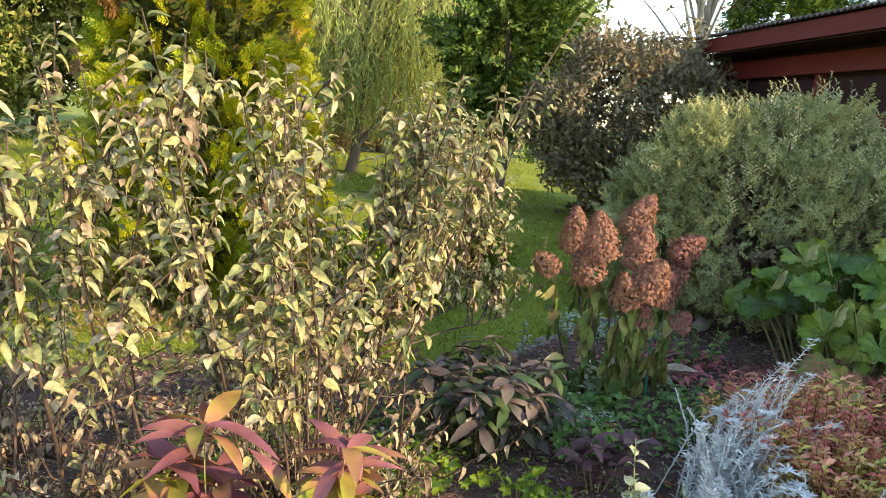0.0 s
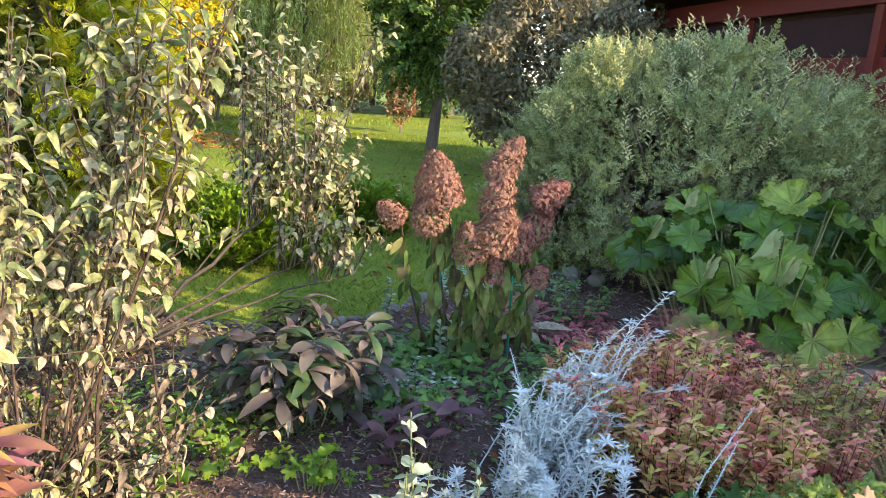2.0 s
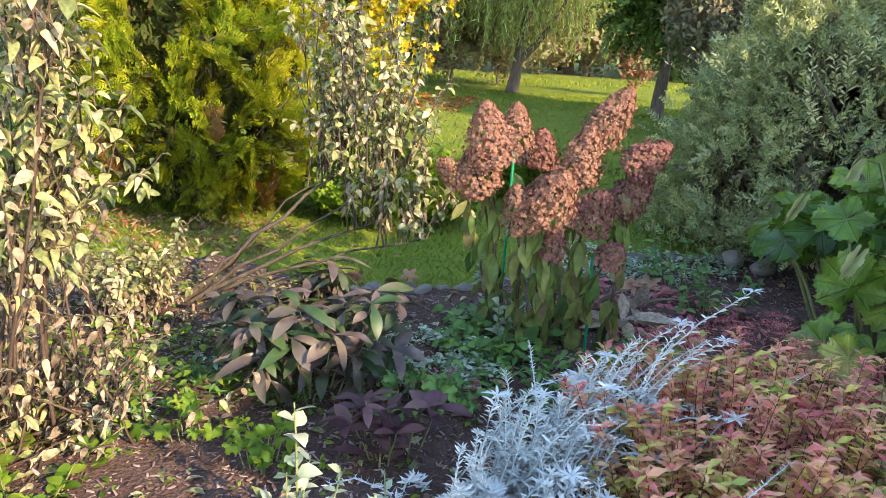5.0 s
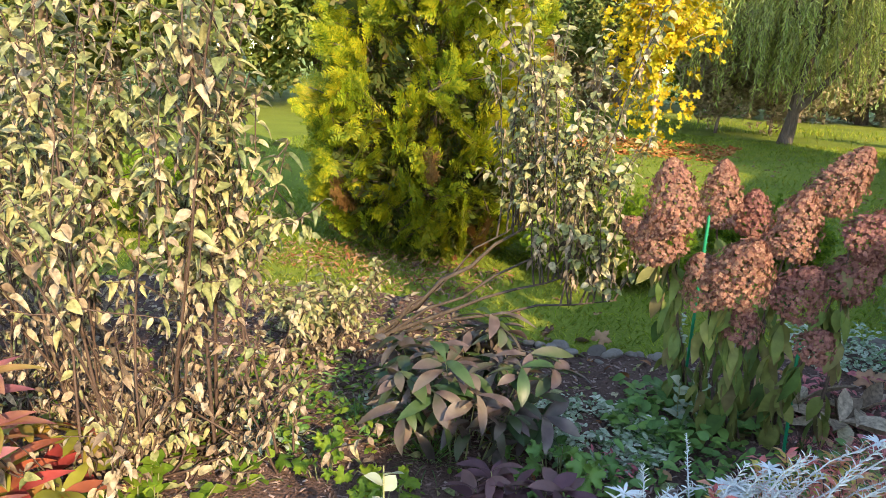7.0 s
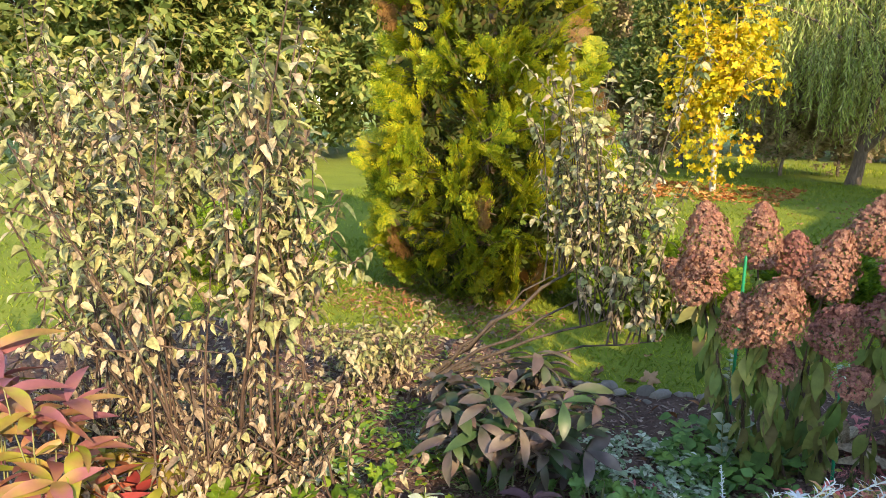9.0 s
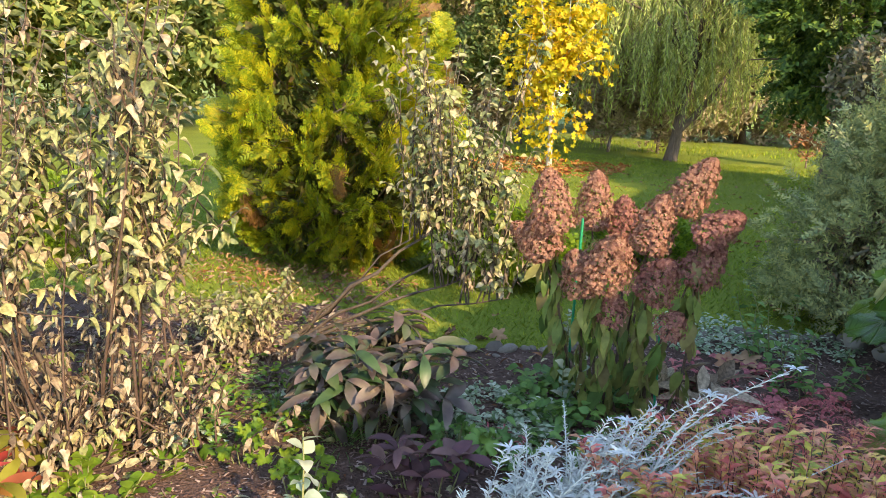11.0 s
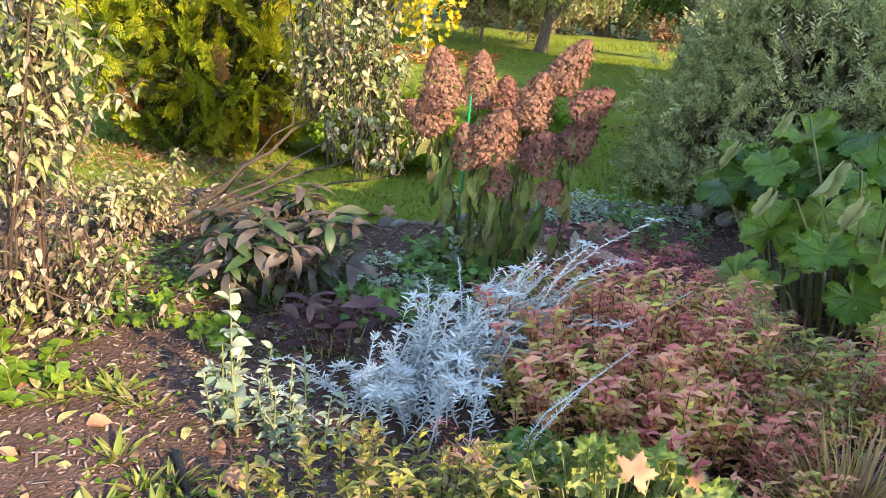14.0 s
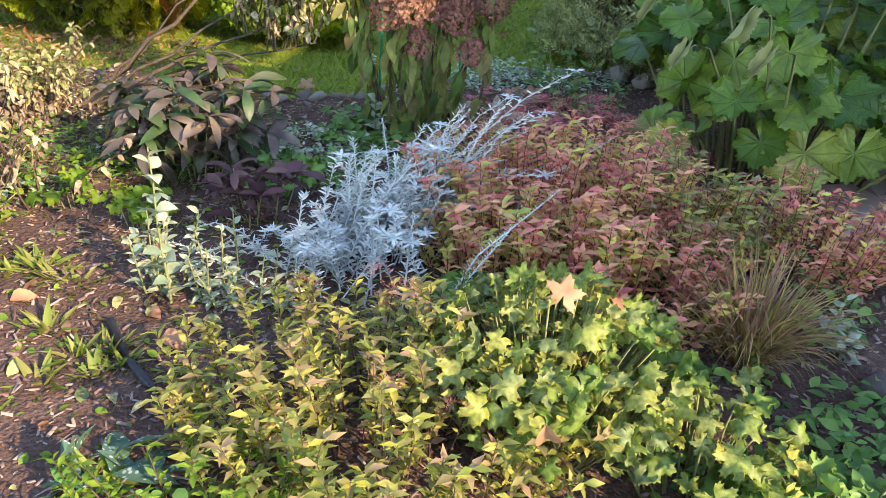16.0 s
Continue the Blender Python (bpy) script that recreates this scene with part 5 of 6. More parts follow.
def umbrella_plant(x, y):
    """Large round scalloped leaves on stout stalks, some wilted, folded and hanging."""
    r = np.random.default_rng(95)
    root = thing("umbrella_plant", x, y, on_soil(x, y), "large-leaved umbrella plant with glossy scalloped green leaves", "plant")
    big = [mesh_from("leaf", *lobed_shape(9, 0.15, 0.58, cup, 7, ruff, 0.22, 0.09), M["umbrella"]) for cup, ruff in ((0.24, 0.10), (-0.26, 0.12), (0.05, 0.15), (0.36, 0.09))]
    wilted = [mesh_from("wilted_leaf", *folded(lobed_shape(7, 0.16, 0.58, 0.1, 6, 0.2, 0.35, 0.10), a, c), M["umbrella_dry"]) for a, c in ((1.3, 0.5), (1.2, -0.3))]
    spots, tries = [], 0
    while len(spots) < 80 and tries < 6000:
        tries += 1
        px, py = r.uniform(-0.72, 1.1), r.uniform(-0.62, 0.5)
        if all((px - a) ** 2 + (py - b) ** 2 > 0.12 ** 2 for a, b in spots):
            spots.append((px, py))
    for i, (px, py) in enumerate(spots):
        edge = max(abs(px - 0.2) / 0.95, abs(py) / 0.62)
        front = max(0.0, -py) / 0.62
        hz = (0.98 - 0.30 * edge ** 2 - 0.38 * front) * r.uniform(0.62, 1.04)
        tip = np.array((px, py, max(hz, 0.2)))
        base = np.array((px * 0.6, py * 0.5, -0.03))
        mid = base * 0.45 + tip * 0.55 + np.array((0, 0, 0.05))
        vs, fs = [], []
        tube(vs, fs, [base, base * 0.7 + mid * 0.3, mid, tip], (0.011, 0.010, 0.009, 0.007), 6)
        stalk = obj("stalk", mesh_from("stalk", vs, fs, M["stalk"]), root)
        up = np.array((-0.1 + 0.6 * (px - 0.2), -0.40 - 0.5 * front, 0.78)) + r.normal(0, 0.34, 3)
        d = np.array((px - 0.2, py - 0.5, -0.35)) + r.normal(0, 0.5, 3)
        leaf_parts("leaf", [big[i % 4]], [tip], [d - up * (np.dot(d, up) / np.dot(up, up))], [up], [r.uniform(0.22, 0.38)], stalk)
    for i, (px, py, pz, size) in enumerate(((-0.74, 0.06, 0.78, 0.19), (-0.62, -0.42, 0.66, 0.18), (-0.44, -0.62, 0.86, 0.21), (-0.32, -0.70, 0.72, 0.19), (0.34, 0.0, 1.04, 0.17), (-0.52, 0.1, 0.98, 0.15))):
        vs, fs = [], []
        tube(vs, fs, [(px * 0.5 + 0.05, py * 0.5, -0.02), (px * 0.75 + 0.12, py * 0.75, pz * 0.7), (px + 0.12, py, pz + 0.05), (px + 0.05, py, pz + 0.06), (px, py, pz + 0.02)], (0.009, 0.008, 0.006, 0.005, 0.004), 6)
        stalk = obj("stalk", mesh_from("stalk", vs, fs, M["stalk"]), root)
        leaf_parts("wilted_leaf", [wilted[i % 2]], [(px, py, pz + 0.02)], [(-0.45 + r.normal(0, 0.2), -0.15, -0.8)], [(-0.2, -1.0, 0.2) + r.normal(0, 0.35, 3)], [size], stalk)


umbrella_plant(2.56, -0.46)


def artemisia(x, y):
    """Silvery plant: arching stems with narrow leaves and slender flower spikes."""
    r = np.random.default_rng(97)
    root = thing("silver_artemisia", x, y, on_soil(x, y), "silvery white artemisia with arching stems and narrow leaves", "plant")
    narrow = [leaf_shape(1, 0.22, 0.9, 0.2, 0.2, 3)]
    P, D, U, S = [], [], [], []
    goals = [((0.70, 0.42, 0.56), 34), ((0.32, 0.34, 0.46), 28), ((0.05, 0.1, 0.38), 34), ((-0.1, -0.28, 0.24), 22), ((0.30, -0.45, 0.36), 9), ((-0.72, -0.36, 0.16), 4), ((0.45, 0.12, 0.42), 12)]
    vs, fs = [], []
    for (gx, gy, gz), n in goals:
        for k in range(n):
            f = r.uniform(0.45, 1.05)
            b = np.array((r.normal(0, 0.10) + gx * 0.25, r.normal(0, 0.10) + gy * 0.3, -0.02))
            g = np.array((gx, gy, gz)) * np.array((f, f, r.uniform(0.5, 1.1))) + r.normal(0, 0.07, 3)
            g[2] = max(g[2], 0.06)
            m = (b + g) / 2 + np.array((0, 0, 0.09))
            pts = [b, b * 0.4 + m * 0.6, m, m * 0.5 + g * 0.5 + np.array((0, 0, 0.035)), g]
            tube(vs, fs, pts, (0.004, 0.0035, 0.003, 0.0025, 0.0015), 4)
            spike = r.uniform(0, 1) < 0.66
            cnt = int(46 + 34 * f)
            for i in range(cnt):
                u = 0.12 + 0.87 * i / cnt
                p, t = line_at(pts, u)
                t = t / np.linalg.norm(t)
                a = i * 2.4
                s = np.array((math.cos(a), math.sin(a), 0.3))
                late = spike and u > 0.55
                P.append(p), D.append(s + t * (0.9 if late else 0.4)), U.append(t + r.normal(0, 0.3, 3)), S.append((0.023 if late else 0.036) * r.uniform(0.7, 1.3))
            if not spike:
                for i in range(10):
                    a = i * 2.4
                    P.append(g), D.append(np.array((math.cos(a), math.sin(a), 0.25)) + r.normal(0, 0.1, 3)), U.append((0, 0, 1.0)), S.append(0.05 * r.uniform(0.7, 1.2))
    ob = obj("stem_growth", mesh_from("stem_growth", vs, fs, M["silver_stem"]), root)
    ob["kind"] = "stuff"
    P, D, U, S = (np.array(q, float) for q in (P, D, U, S))
    order = r.permutation(len(P))
    a, b = order[:200], order[200:]
    leaf_parts("leaf", [mesh_from("leaf", v, f, M["silver"]) for v, f in narrow], P[a], D[a], U[a], S[a] * 1.15, root)
    ob = obj("foliage", scatter_mesh("foliage", narrow[0], P[b], D[b], U[b], S[b], M["silver"]), root)
    ob["kind"] = "stuff"
    # tall slender spikes
    for sx, sy, tx, ty, tz in ((0.1, 0.35, 0.02, 0.5, 0.44), (0.35, -0.5, 0.75, -0.3, 0.52), (0.4, -0.55, 0.62, -0.42, 0.44), (0.5, 0.2, 0.98, 0.35, 0.50)):
        pts = [np.array(q) for q in ((sx, sy, 0), (sx * 0.6 + tx * 0.4, sy * 0.6 + ty * 0.4, tz * 0.6), (tx, ty, tz))]
        sv, sf = [], []
        tube(sv, sf, pts, (0.004, 0.003, 0.0015), 5)
        spike_ob = obj("flower_spike", mesh_from("flower_spike", sv, sf, M["silver_stem"]), root)
        n = 110
        uu = np.linspace(0.25, 0.99, n)
        pp = [line_at(pts, u) for u in uu]
        aa = np.arange(n) * 2.4
        obj("floret", scatter_mesh("floret", narrow[0], [q[0] for q in pp], np.stack([np.cos(aa), np.sin(aa), np.full(n, 0.7)], 1), r.normal(0, 1, (n, 3)), 0.024 * r.uniform(0.6, 1.2, n) * (1.2 - 0.7 * uu), M["silver"]), spike_ob)["kind"] = "stuff"


artemisia(0.60, -2.02)


def spirea(x, y, rx, ry, h, stems, label, seed, material="spirea", heads=0, size=0.045, per=22):
    """A mound of thin twigs with small leaves and flat seed heads."""
    root = herb("spirea", x, y, label, "shrub", seed, stems, h, 0.16, size, per, [leaf_shape(1, 0.5, 0.85, 0.3, 0.35, 2), leaf_shape(1, 0.42, 0.9, 0.25, 0.3, 2), leaf_shape(1, 0.36, 1.0, 0.2, 0.5, 2)], material, "twig", whorl=5, pitch=0.7, single=150, lo=0.3, rx=rx, ry=ry, srad=0.003, lumps=0.3)
    r = np.random.default_rng(seed + 1)
    for k in range(heads):
        a, q = r.uniform(0, 6.283), math.sqrt(r.uniform(0, 1))
        px, py = rx * q * math.cos(a) * 1.05, ry * q * math.sin(a) * 1.05
        pz = h * (1.0 - 0.3 * q * q) * r.uniform(0.98, 1.16) * (1 + 0.3 * noise.noise(Vector((px / 1.05 * 4.5 + seed, py / 1.05 * 4.5, 0))))
        n = 110
        b, s = r.uniform(0, 6.283, n), np.sqrt(r.uniform(0, 1, n)) * r.uniform(0.035, 0.068)
        P = np.stack([px + np.cos(b) * s, py + np.sin(b) * s, pz + 0.012 - s * s * 6 + r.normal(0, 0.004, n)], 1)
        obj("seed_head", scatter_mesh("seed_head", leaf_shape(1, 0.7, 0.9, 0.3, 0.1, 1), P, np.stack([np.cos(b), np.sin(b), np.full(n, 0.8)], 1), r.normal(0, 1, (n, 3)), 0.011 * r.uniform(0.7, 1.3, n), M["spirea_seed"]), root, "flat dark red seed head")
    return root


spirea(1.42, -1.72, 0.56, 0.56, 0.50, 230, "mounded spirea with red, orange and green leaves", 101, heads=170, size=0.054, per=36)
spirea(1.28, -2.08, 0.34, 0.26, 0.38, 90, "front of the spirea with salmon and yellow leaves", 113, "spirea_warm", 14, 0.046, 26)
spirea(1.68, -2.25, 0.30, 0.22, 0.38, 90, "front edge of the spirea with red and green leaves", 115, "spirea", 16, 0.046, 26)
spirea(1.96, -1.78, 0.24, 0.26, 0.50, 75, "yellowing spirea sprigs beside the red mound", 103, "yellow_shrub", 0, 0.05, 24)
spirea(2.42, -1.68, 0.28, 0.28, 0.42, 100, "small spirea with red-tipped green leaves", 105, heads=8, per=26)
spirea(0.88, -3.06, 0.46, 0.34, 0.42, 150, "low shrub with yellow-green and browning leaves", 107, "yellow_shrub", 6, 0.048, 26)
spirea(0.62, -3.45, 0.30, 0.2, 0.22, 50, "low green leafy shrub at the front of the bed", 109, "lime", 0, 0.04, 16)
spirea(1.02, -1.55, 0.22, 0.24, 0.30, 40, "dark green leafy clump among silver stems", 111, "green", 0, 0.06, 14)
lobed = [lobed_shape(5, 0.48, 0.58, 0.3, 4, 0.26, 0.35, 0.16), lobed_shape(5, 0.45, 0.58, -0.36, 4, 0.28, 0.3, 0.17), lobed_shape(7, 0.42, 0.58, 0.05, 4, 0.34, 0.35, 0.17)]


def lobed_clump(name, x, y, rx, ry, h, count, size, label, seed, material="geranium", tilt=0.7):
    """Lobed leaves, each on its own thin stalk."""
    r = np.random.default_rng(seed)
    root = thing(name, x, y, on_soil(x, y), label, "plant")
    meshes = [mesh_from("leaf", v, f, M[material]) for v, f in lobed]
    vs, fs = [], []
    for k in range(count):
        a, q = r.uniform(0, 6.283), math.sqrt(r.uniform(0, 1))
        tip = np.array((rx * q * math.cos(a), ry * q * math.sin(a), h * (1.02 - 0.4 * q * q) * r.uniform(0.55, 1.1)))
        base = np.array((tip[0] * 0.5, tip[1] * 0.5, -0.02))
        m = base * 0.4 + tip * 0.6 + np.array((0, 0, 0.04))
        tube(vs, fs, [base, m, tip], (0.0035, 0.003, 0.0025), 4)
        up = np.array((math.cos(a) * q * 0.5, math.sin(a) * q * 0.5 - 0.25, 1)) + r.normal(0, tilt, 3)
        d = np.array((math.cos(a), math.sin(a), 0.0)) + r.normal(0, 0.5, 3) * np.array((1, 1, 0.2))
        leaf_parts("leaf", [meshes[k % 3]], [tip], [d - up * (np.dot(d, up) / np.dot(up, up))], [up], [size * r.uniform(0.6, 1.25)], root)
    ob = obj("stalk_growth", mesh_from("stalk_growth", vs, fs, M["stalk"]), root)
    ob["kind"] = "stuff"


lobed_clump("geranium", 1.34, -2.90, 0.38, 0.34, 0.44, 230, 0.088, "leafy geranium with deeply lobed pale green leaves", 121)
lobed_clump("geranium", 1.75, -3.05, 0.30, 0.30, 0.26, 70, 0.09, "geranium clump with grey-green lobed leaves", 122, tilt=0.6)
lobed_clump("geranium", 1.52, -3.52, 0.42, 0.22, 0.20, 60, 0.10, "low dark green lobed leaves at the bed front", 123, "green")
lobed_clump("geranium", 1.18, -2.55, 0.26, 0.18, 0.26, 40, 0.12, "lobed green leaves under the red spirea", 124, "green")
lobed_clump("geranium", 2.02, -3.22, 0.30, 0.26, 0.16, 60, 0.095, "low green lobed leaves by the path edge", 129, "green")
lobed_clump("strawberry_plant", -0.62, -1.86, 0.20, 0.16, 0.14, 12, 0.085, "small plant with bright green lobed leaves on mulch", 125, "lime")
lobed_clump("strawberry_plant", -0.27, -1.98, 0.22, 0.14, 0.16, 18, 0.085, "low green lobed leaves below the purple plant", 126, "lime")
lobed_clump("strawberry_plant", 0.16, -1.42, 0.26, 0.20, 0.16, 34, 0.09, "low green lobed leaves among silver ground cover", 127, "green")
lobed_clump("strawberry_plant", -1.05, -1.75, 0.3, 0.2, 0.12, 24, 0.08, "low green leaves under the pale shrubs", 128, "green")


def cover(name, x, y, rx, ry, count, size, shape, material, label, seed, h=0.06):
    """Low ground cover, leaves lying in small rosettes."""
    r = np.random.default_rng(seed)
    a, q = r.uniform(0, 6.283, count), np.sqrt(r.uniform(0, 1, count))
    P = np.stack([x + rx * q * np.cos(a), y + ry * q * np.sin(a), np.zeros(count)], 1)
    gap = np.array([noise.noise(Vector((p[0] * 5 + seed, p[1] * 5, 0))) for p in P]) > -0.18
    P = P[gap]
    n = len(P)
    P[:, 2] = [bump_at(p[0], p[1]) for p in P]
    P[:, 2] += r.uniform(0.01, h, n)
    w = r.uniform(0, 6.283, n)
    D = np.stack([np.cos(w), np.sin(w), r.normal(0.1, 0.3, n)], 1)
    U = np.array((0, -0.15, 1.0)) + r.normal(0, 0.3, (n, 3))
    tagged(obj(name, scatter_mesh(name, shape, P, D, U, size * r.uniform(0.5, 1.3, n), M[material])), label, "ground cover", kind="stuff")


cover("lamium_cover", 0.16, -0.98, 0.34, 0.34, 1900, 0.036, ovate[0], "lamium", "silver-leaved lamium ground cover in the bed", 131, 0.08)
cover("lamium_cover", 1.02, 0.92, 0.34, 0.42, 1000, 0.038, ovate[0], "lamium", "silver-leaved lamium spreading near the stones", 132, 0.10)
cover("lamium_cover", 1.55, 1.05, 0.42, 0.30, 700, 0.038, ovate[0], "lamium", "silvery lamium among the border stones", 133, 0.07)
cover("lamium_cover", -0.98, -1.85, 0.20, 0.16, 150, 0.045, ovate[0], "lamium", "small patch of silver lamium on the mulch", 134, 0.09)
cover("lamium_cover", -0.72, -1.30, 0.16, 0.12, 80, 0.04, ovate[0], "lamium", "few silvery leaves on the mulch", 135, 0.07)
cover("green_cover", 0.42, -0.62, 0.36, 0.32, 460, 0.06, rounded[0], "green", "round green leaves covering the soil under the hydrangea", 136, 0.12)
cover("green_cover", -0.75, -1.25, 0.55, 0.40, 420, 0.05, lance[0], "green", "low green weeds on the mulch", 137, 0.08)
cover("green_cover", -1.25, -1.45, 0.7, 0.5, 700, 0.045, ovate[0], "lime", "low yellow-green weeds below the shrubs", 138, 0.10)
cover("green_cover", -0.9, -0.35, 0.55, 0.28, 420, 0.05, lance[0], "tuft", "low green weeds at the lawn edge", 139, 0.10)
cover("green_cover", -2.3, -0.2, 0.9, 0.3, 500, 0.05, lance[0], "tuft", "grass and weeds at the lawn edge", 140, 0.08)
cover("green_cover", 2.2, -2.05, 0.35, 0.35, 300, 0.055, ovate[0], "green", "low green leaves beside the path", 148, 0.14)
cover("green_cover", 1.9, -2.85, 0.45, 0.35, 420, 0.05, ovate[0], "green", "low green leaves on dark soil", 141, 0.08)
cover("green_cover", 2.15, -3.4, 0.5, 0.3, 300, 0.06, lance[0], "lime", "low green and yellow leaves at the bed front", 142, 0.12)
cover("green_cover", 0.55, -3.6, 0.5, 0.25, 300, 0.05, ovate[0], "green", "low green leaves at the bed front", 143, 0.10)
cover("green_cover", 0.75, -1.15, 0.55, 0.35, 420, 0.06, ovate[1], "green", "dark green low leaves between the plants", 144, 0.12)
cover("green_cover", 2.35, -2.95, 0.3, 0.4, 260, 0.055, ovate[0], "green", "low green leaves at the path edge", 149, 0.12)
cover("green_cover", 1.35, -0.75, 0.45, 0.35, 380, 0.055, ovate[0], "green", "low green leaves behind the spirea", 146, 0.10)
cover("brown_cover", 1.3, 0.0, 0.5, 0.45, 420, 0.06, ovate[1], "spirea_seed", "reddish withered leaves on the soil", 147, 0.10)
cover("brown_cover", 0.30, -1.32, 0.14, 0.12, 160, 0.05, lance[0], "spirea_seed", "small reddish brown withered plant", 145, 0.12)


def tuft(name, x, y, blades, h, label, seed, material, category="grass", out=0.5, width=0.05, single=60):
    """A tuft of arching blades."""
    r = np.random.default_rng(seed)
    root = thing(name, x, y, on_soil(x, y), label, category)
    shp = [leaf_shape(1, width, 0.7, 0.5, d, 7) for d in ((0.3, 0.6, 0.95) if width < 0.1 else (0.25, 0.5, 0.8))]
    a = r.uniform(0, 6.283, blades)
    q = r.uniform(0, 1, blades)
    P = np.stack([np.cos(a) * 0.05 * q, np.sin(a) * 0.05 * q, np.full(blades, -0.02)], 1)
    D = np.stack([np.cos(a) * out * q, np.sin(a) * out * q, np.ones(blades)], 1)
    U = np.stack([-np.cos(a), -np.sin(a), np.full(blades, 0.4)], 1)
    S = h * r.uniform(0.6, 1.15, blades)
    leaf_parts("blade", [mesh_from("blade", v, f, M[material]) for v, f in shp], P[:single], D[:single], U[:single], S[:single], root)
    if blades > single:
        for k, sh in enumerate(shp):
            q = slice(single + k, None, 3)
            ob = obj("blade_growth", scatter_mesh("blade_growth", sh, P[q], D[q], U[q], S[q], M[material]), root)
            ob["kind"] = "stuff"


def sedge(x, y, count, h, label, seed):
    """A fountain of fine blades, upright at the base and arching over at the tips."""
    r = np.random.default_rng(seed)
    root = thing("sedge_clump", x, y, on_soil(x, y), label, "grass")
    rest_v, rest_f = [], []
    for k in range(count):
        a, lean = r.uniform(0, 6.283), r.uniform(0.05, 0.7)
        p = np.array((math.cos(a) * 0.06 * r.uniform(0, 1), math.sin(a) * 0.06 * r.uniform(0, 1), -0.02))
        d = np.array((math.cos(a) * lean, math.sin(a) * lean, 1.0))
        side = np.array((-math.sin(a), math.cos(a), 0.0)) + r.normal(0, 0.5, 3)
        side /= np.linalg.norm(side)
        step, wide, sag = h * r.uniform(0.6, 1.35) / 8, r.uniform(0.002, 0.004), r.uniform(0.05, 0.2)
        vs, fs = [], []
        for i in range(9):
            w = wide * (1.0 - (i / 8) ** 2 * 0.9)
            vs += [tuple(p - side * w), tuple(p + side * w)]
            if i:
                fs.append((2 * i - 2, 2 * i - 1, 2 * i + 1, 2 * i))
            p = p + d / np.linalg.norm(d) * step
            d = d + np.array((math.cos(a) * 0.1 * lean, math.sin(a) * 0.1 * lean, -sag * (0.4 + i * 0.22))) + r.normal(0, 0.035, 3)
        if k < 120:
            obj("blade", mesh_from("blade", vs, fs, M["sedge"]), root)
        else:
            b = len(rest_v)
            rest_v += vs
            rest_f += [tuple(b + q for q in f) for f in fs]
    obj("foliage", mesh_from("foliage", rest_v, rest_f, M["sedge"]), root)["kind"] = "stuff"


sedge(2.02, -2.43, 700, 0.37, "arching ornamental grass clump, yellow-green and bronze", 151)
for k, (tx, ty, hh) in enumerate(((-0.45, -2.40, 0.11), (-0.36, -2.44, 0.09), (-0.54, -2.44, 0.10), (-0.28, -2.46, 0.08), (0.02, -2.80, 0.10), (0.09, -2.86, 0.09), (-0.06, -2.84, 0.10), (0.04, -2.92, 0.09), (-0.10, -2.98, 0.10), (-0.22, -2.74, 0.10), (0.25, -3.3, 0.09), (-0.62, -2.5, 0.10))):
    tuft("bulb_tuft", tx, ty, 26, hh, "small tuft of broad yellow-green blades on mulch", 160 + k, "tuft", out=1.1, width=0.24, single=40)

herb("spotted_plant", 0.30, -3.30, "low plant with spotted grey-green leaves", "plant", 87, 7, 0.08, 0.12, 0.17, 1, oblong, "spotted", whorl=3, pitch=0.3, single=40, rx=0.07, ry=0.05)

# feathery dark seedlings by the purple plant
for k, (tx, ty) in enumerate(((-0.36, -1.52), (-0.80, -1.42), (-0.62, -1.25))):
    tuft("feathery_seedling", tx, ty, 70, 0.16, "feathery dark green seedling in the mulch", 170 + k, "green", "plant", 1.0, 0.03, 30)


# ---- stones, paving, hose ----
def stone_mesh(seed, sx, sy, sz):
    bm = bmesh.new()
    bmesh.ops.create_icosphere(bm, subdivisions=2, radius=0.5)
    for v in bm.verts:
        k = 1 + 0.35 * noise.noise(v.co * 1.7 + Vector((seed, 0, 0))) + 0.12 * noise.noise(v.co * 5 + Vector((0, seed, 0)))
        v.co = Vector((v.co.x * sx, v.co.y * sy, v.co.z * sz)) * k
    me = bpy.data.meshes.new("border_stone")
    bm.to_mesh(me)
    bm.free()
    me.materials.append(M["stone"])
    me.polygons.foreach_set("use_smooth", [True] * len(me.polygons))
    return me


stone_kinds = [stone_mesh(3.1 * k, 1.0, 0.75, 0.62) for k in range(6)]
sr = np.random.default_rng(181)
line = [(-0.62, -0.06), (-0.42, -0.12), (0.1, 0.10), (0.6, 0.62), (1.2, 1.16), (1.9, 1.40), (2.3, 1.5)]
seg = [np.array(q) for q in line]
walk_len = [0.0]
for a, b in zip(seg, seg[1:]):
    walk_len.append(walk_len[-1] + float(np.linalg.norm(b - a)))
s = 0.0
while s < walk_len[-1]:
    i = max(k for k in range(len(seg) - 1) if walk_len[k] <= s)
    f = (s - walk_len[i]) / (walk_len[i + 1] - walk_len[i])
    p = seg[i] * (1 - f) + seg[i + 1] * f
    size = sr.choice([0.06, 0.075, 0.09, 0.11]) * sr.uniform(0.8, 1.2)
    ob = new("border_stone", stone_kinds[int(sr.integers(0, 6))])
    ob.matrix_basis = pose(p[0] + sr.normal(0, 0.015), p[1] + sr.normal(0, 0.04), size * sr.uniform(0.05, 0.22), sr.normal(0, 12), sr.normal(0, 12), sr.uniform(0, 360)) @ Matrix.Diagonal((size, size, size * sr.uniform(0.8, 1.2), 1))
    tagged(ob, "rounded grey fieldstone set along the bed edge", "stone", "border stones")
    s += size * sr.uniform(0.5, 0.9)
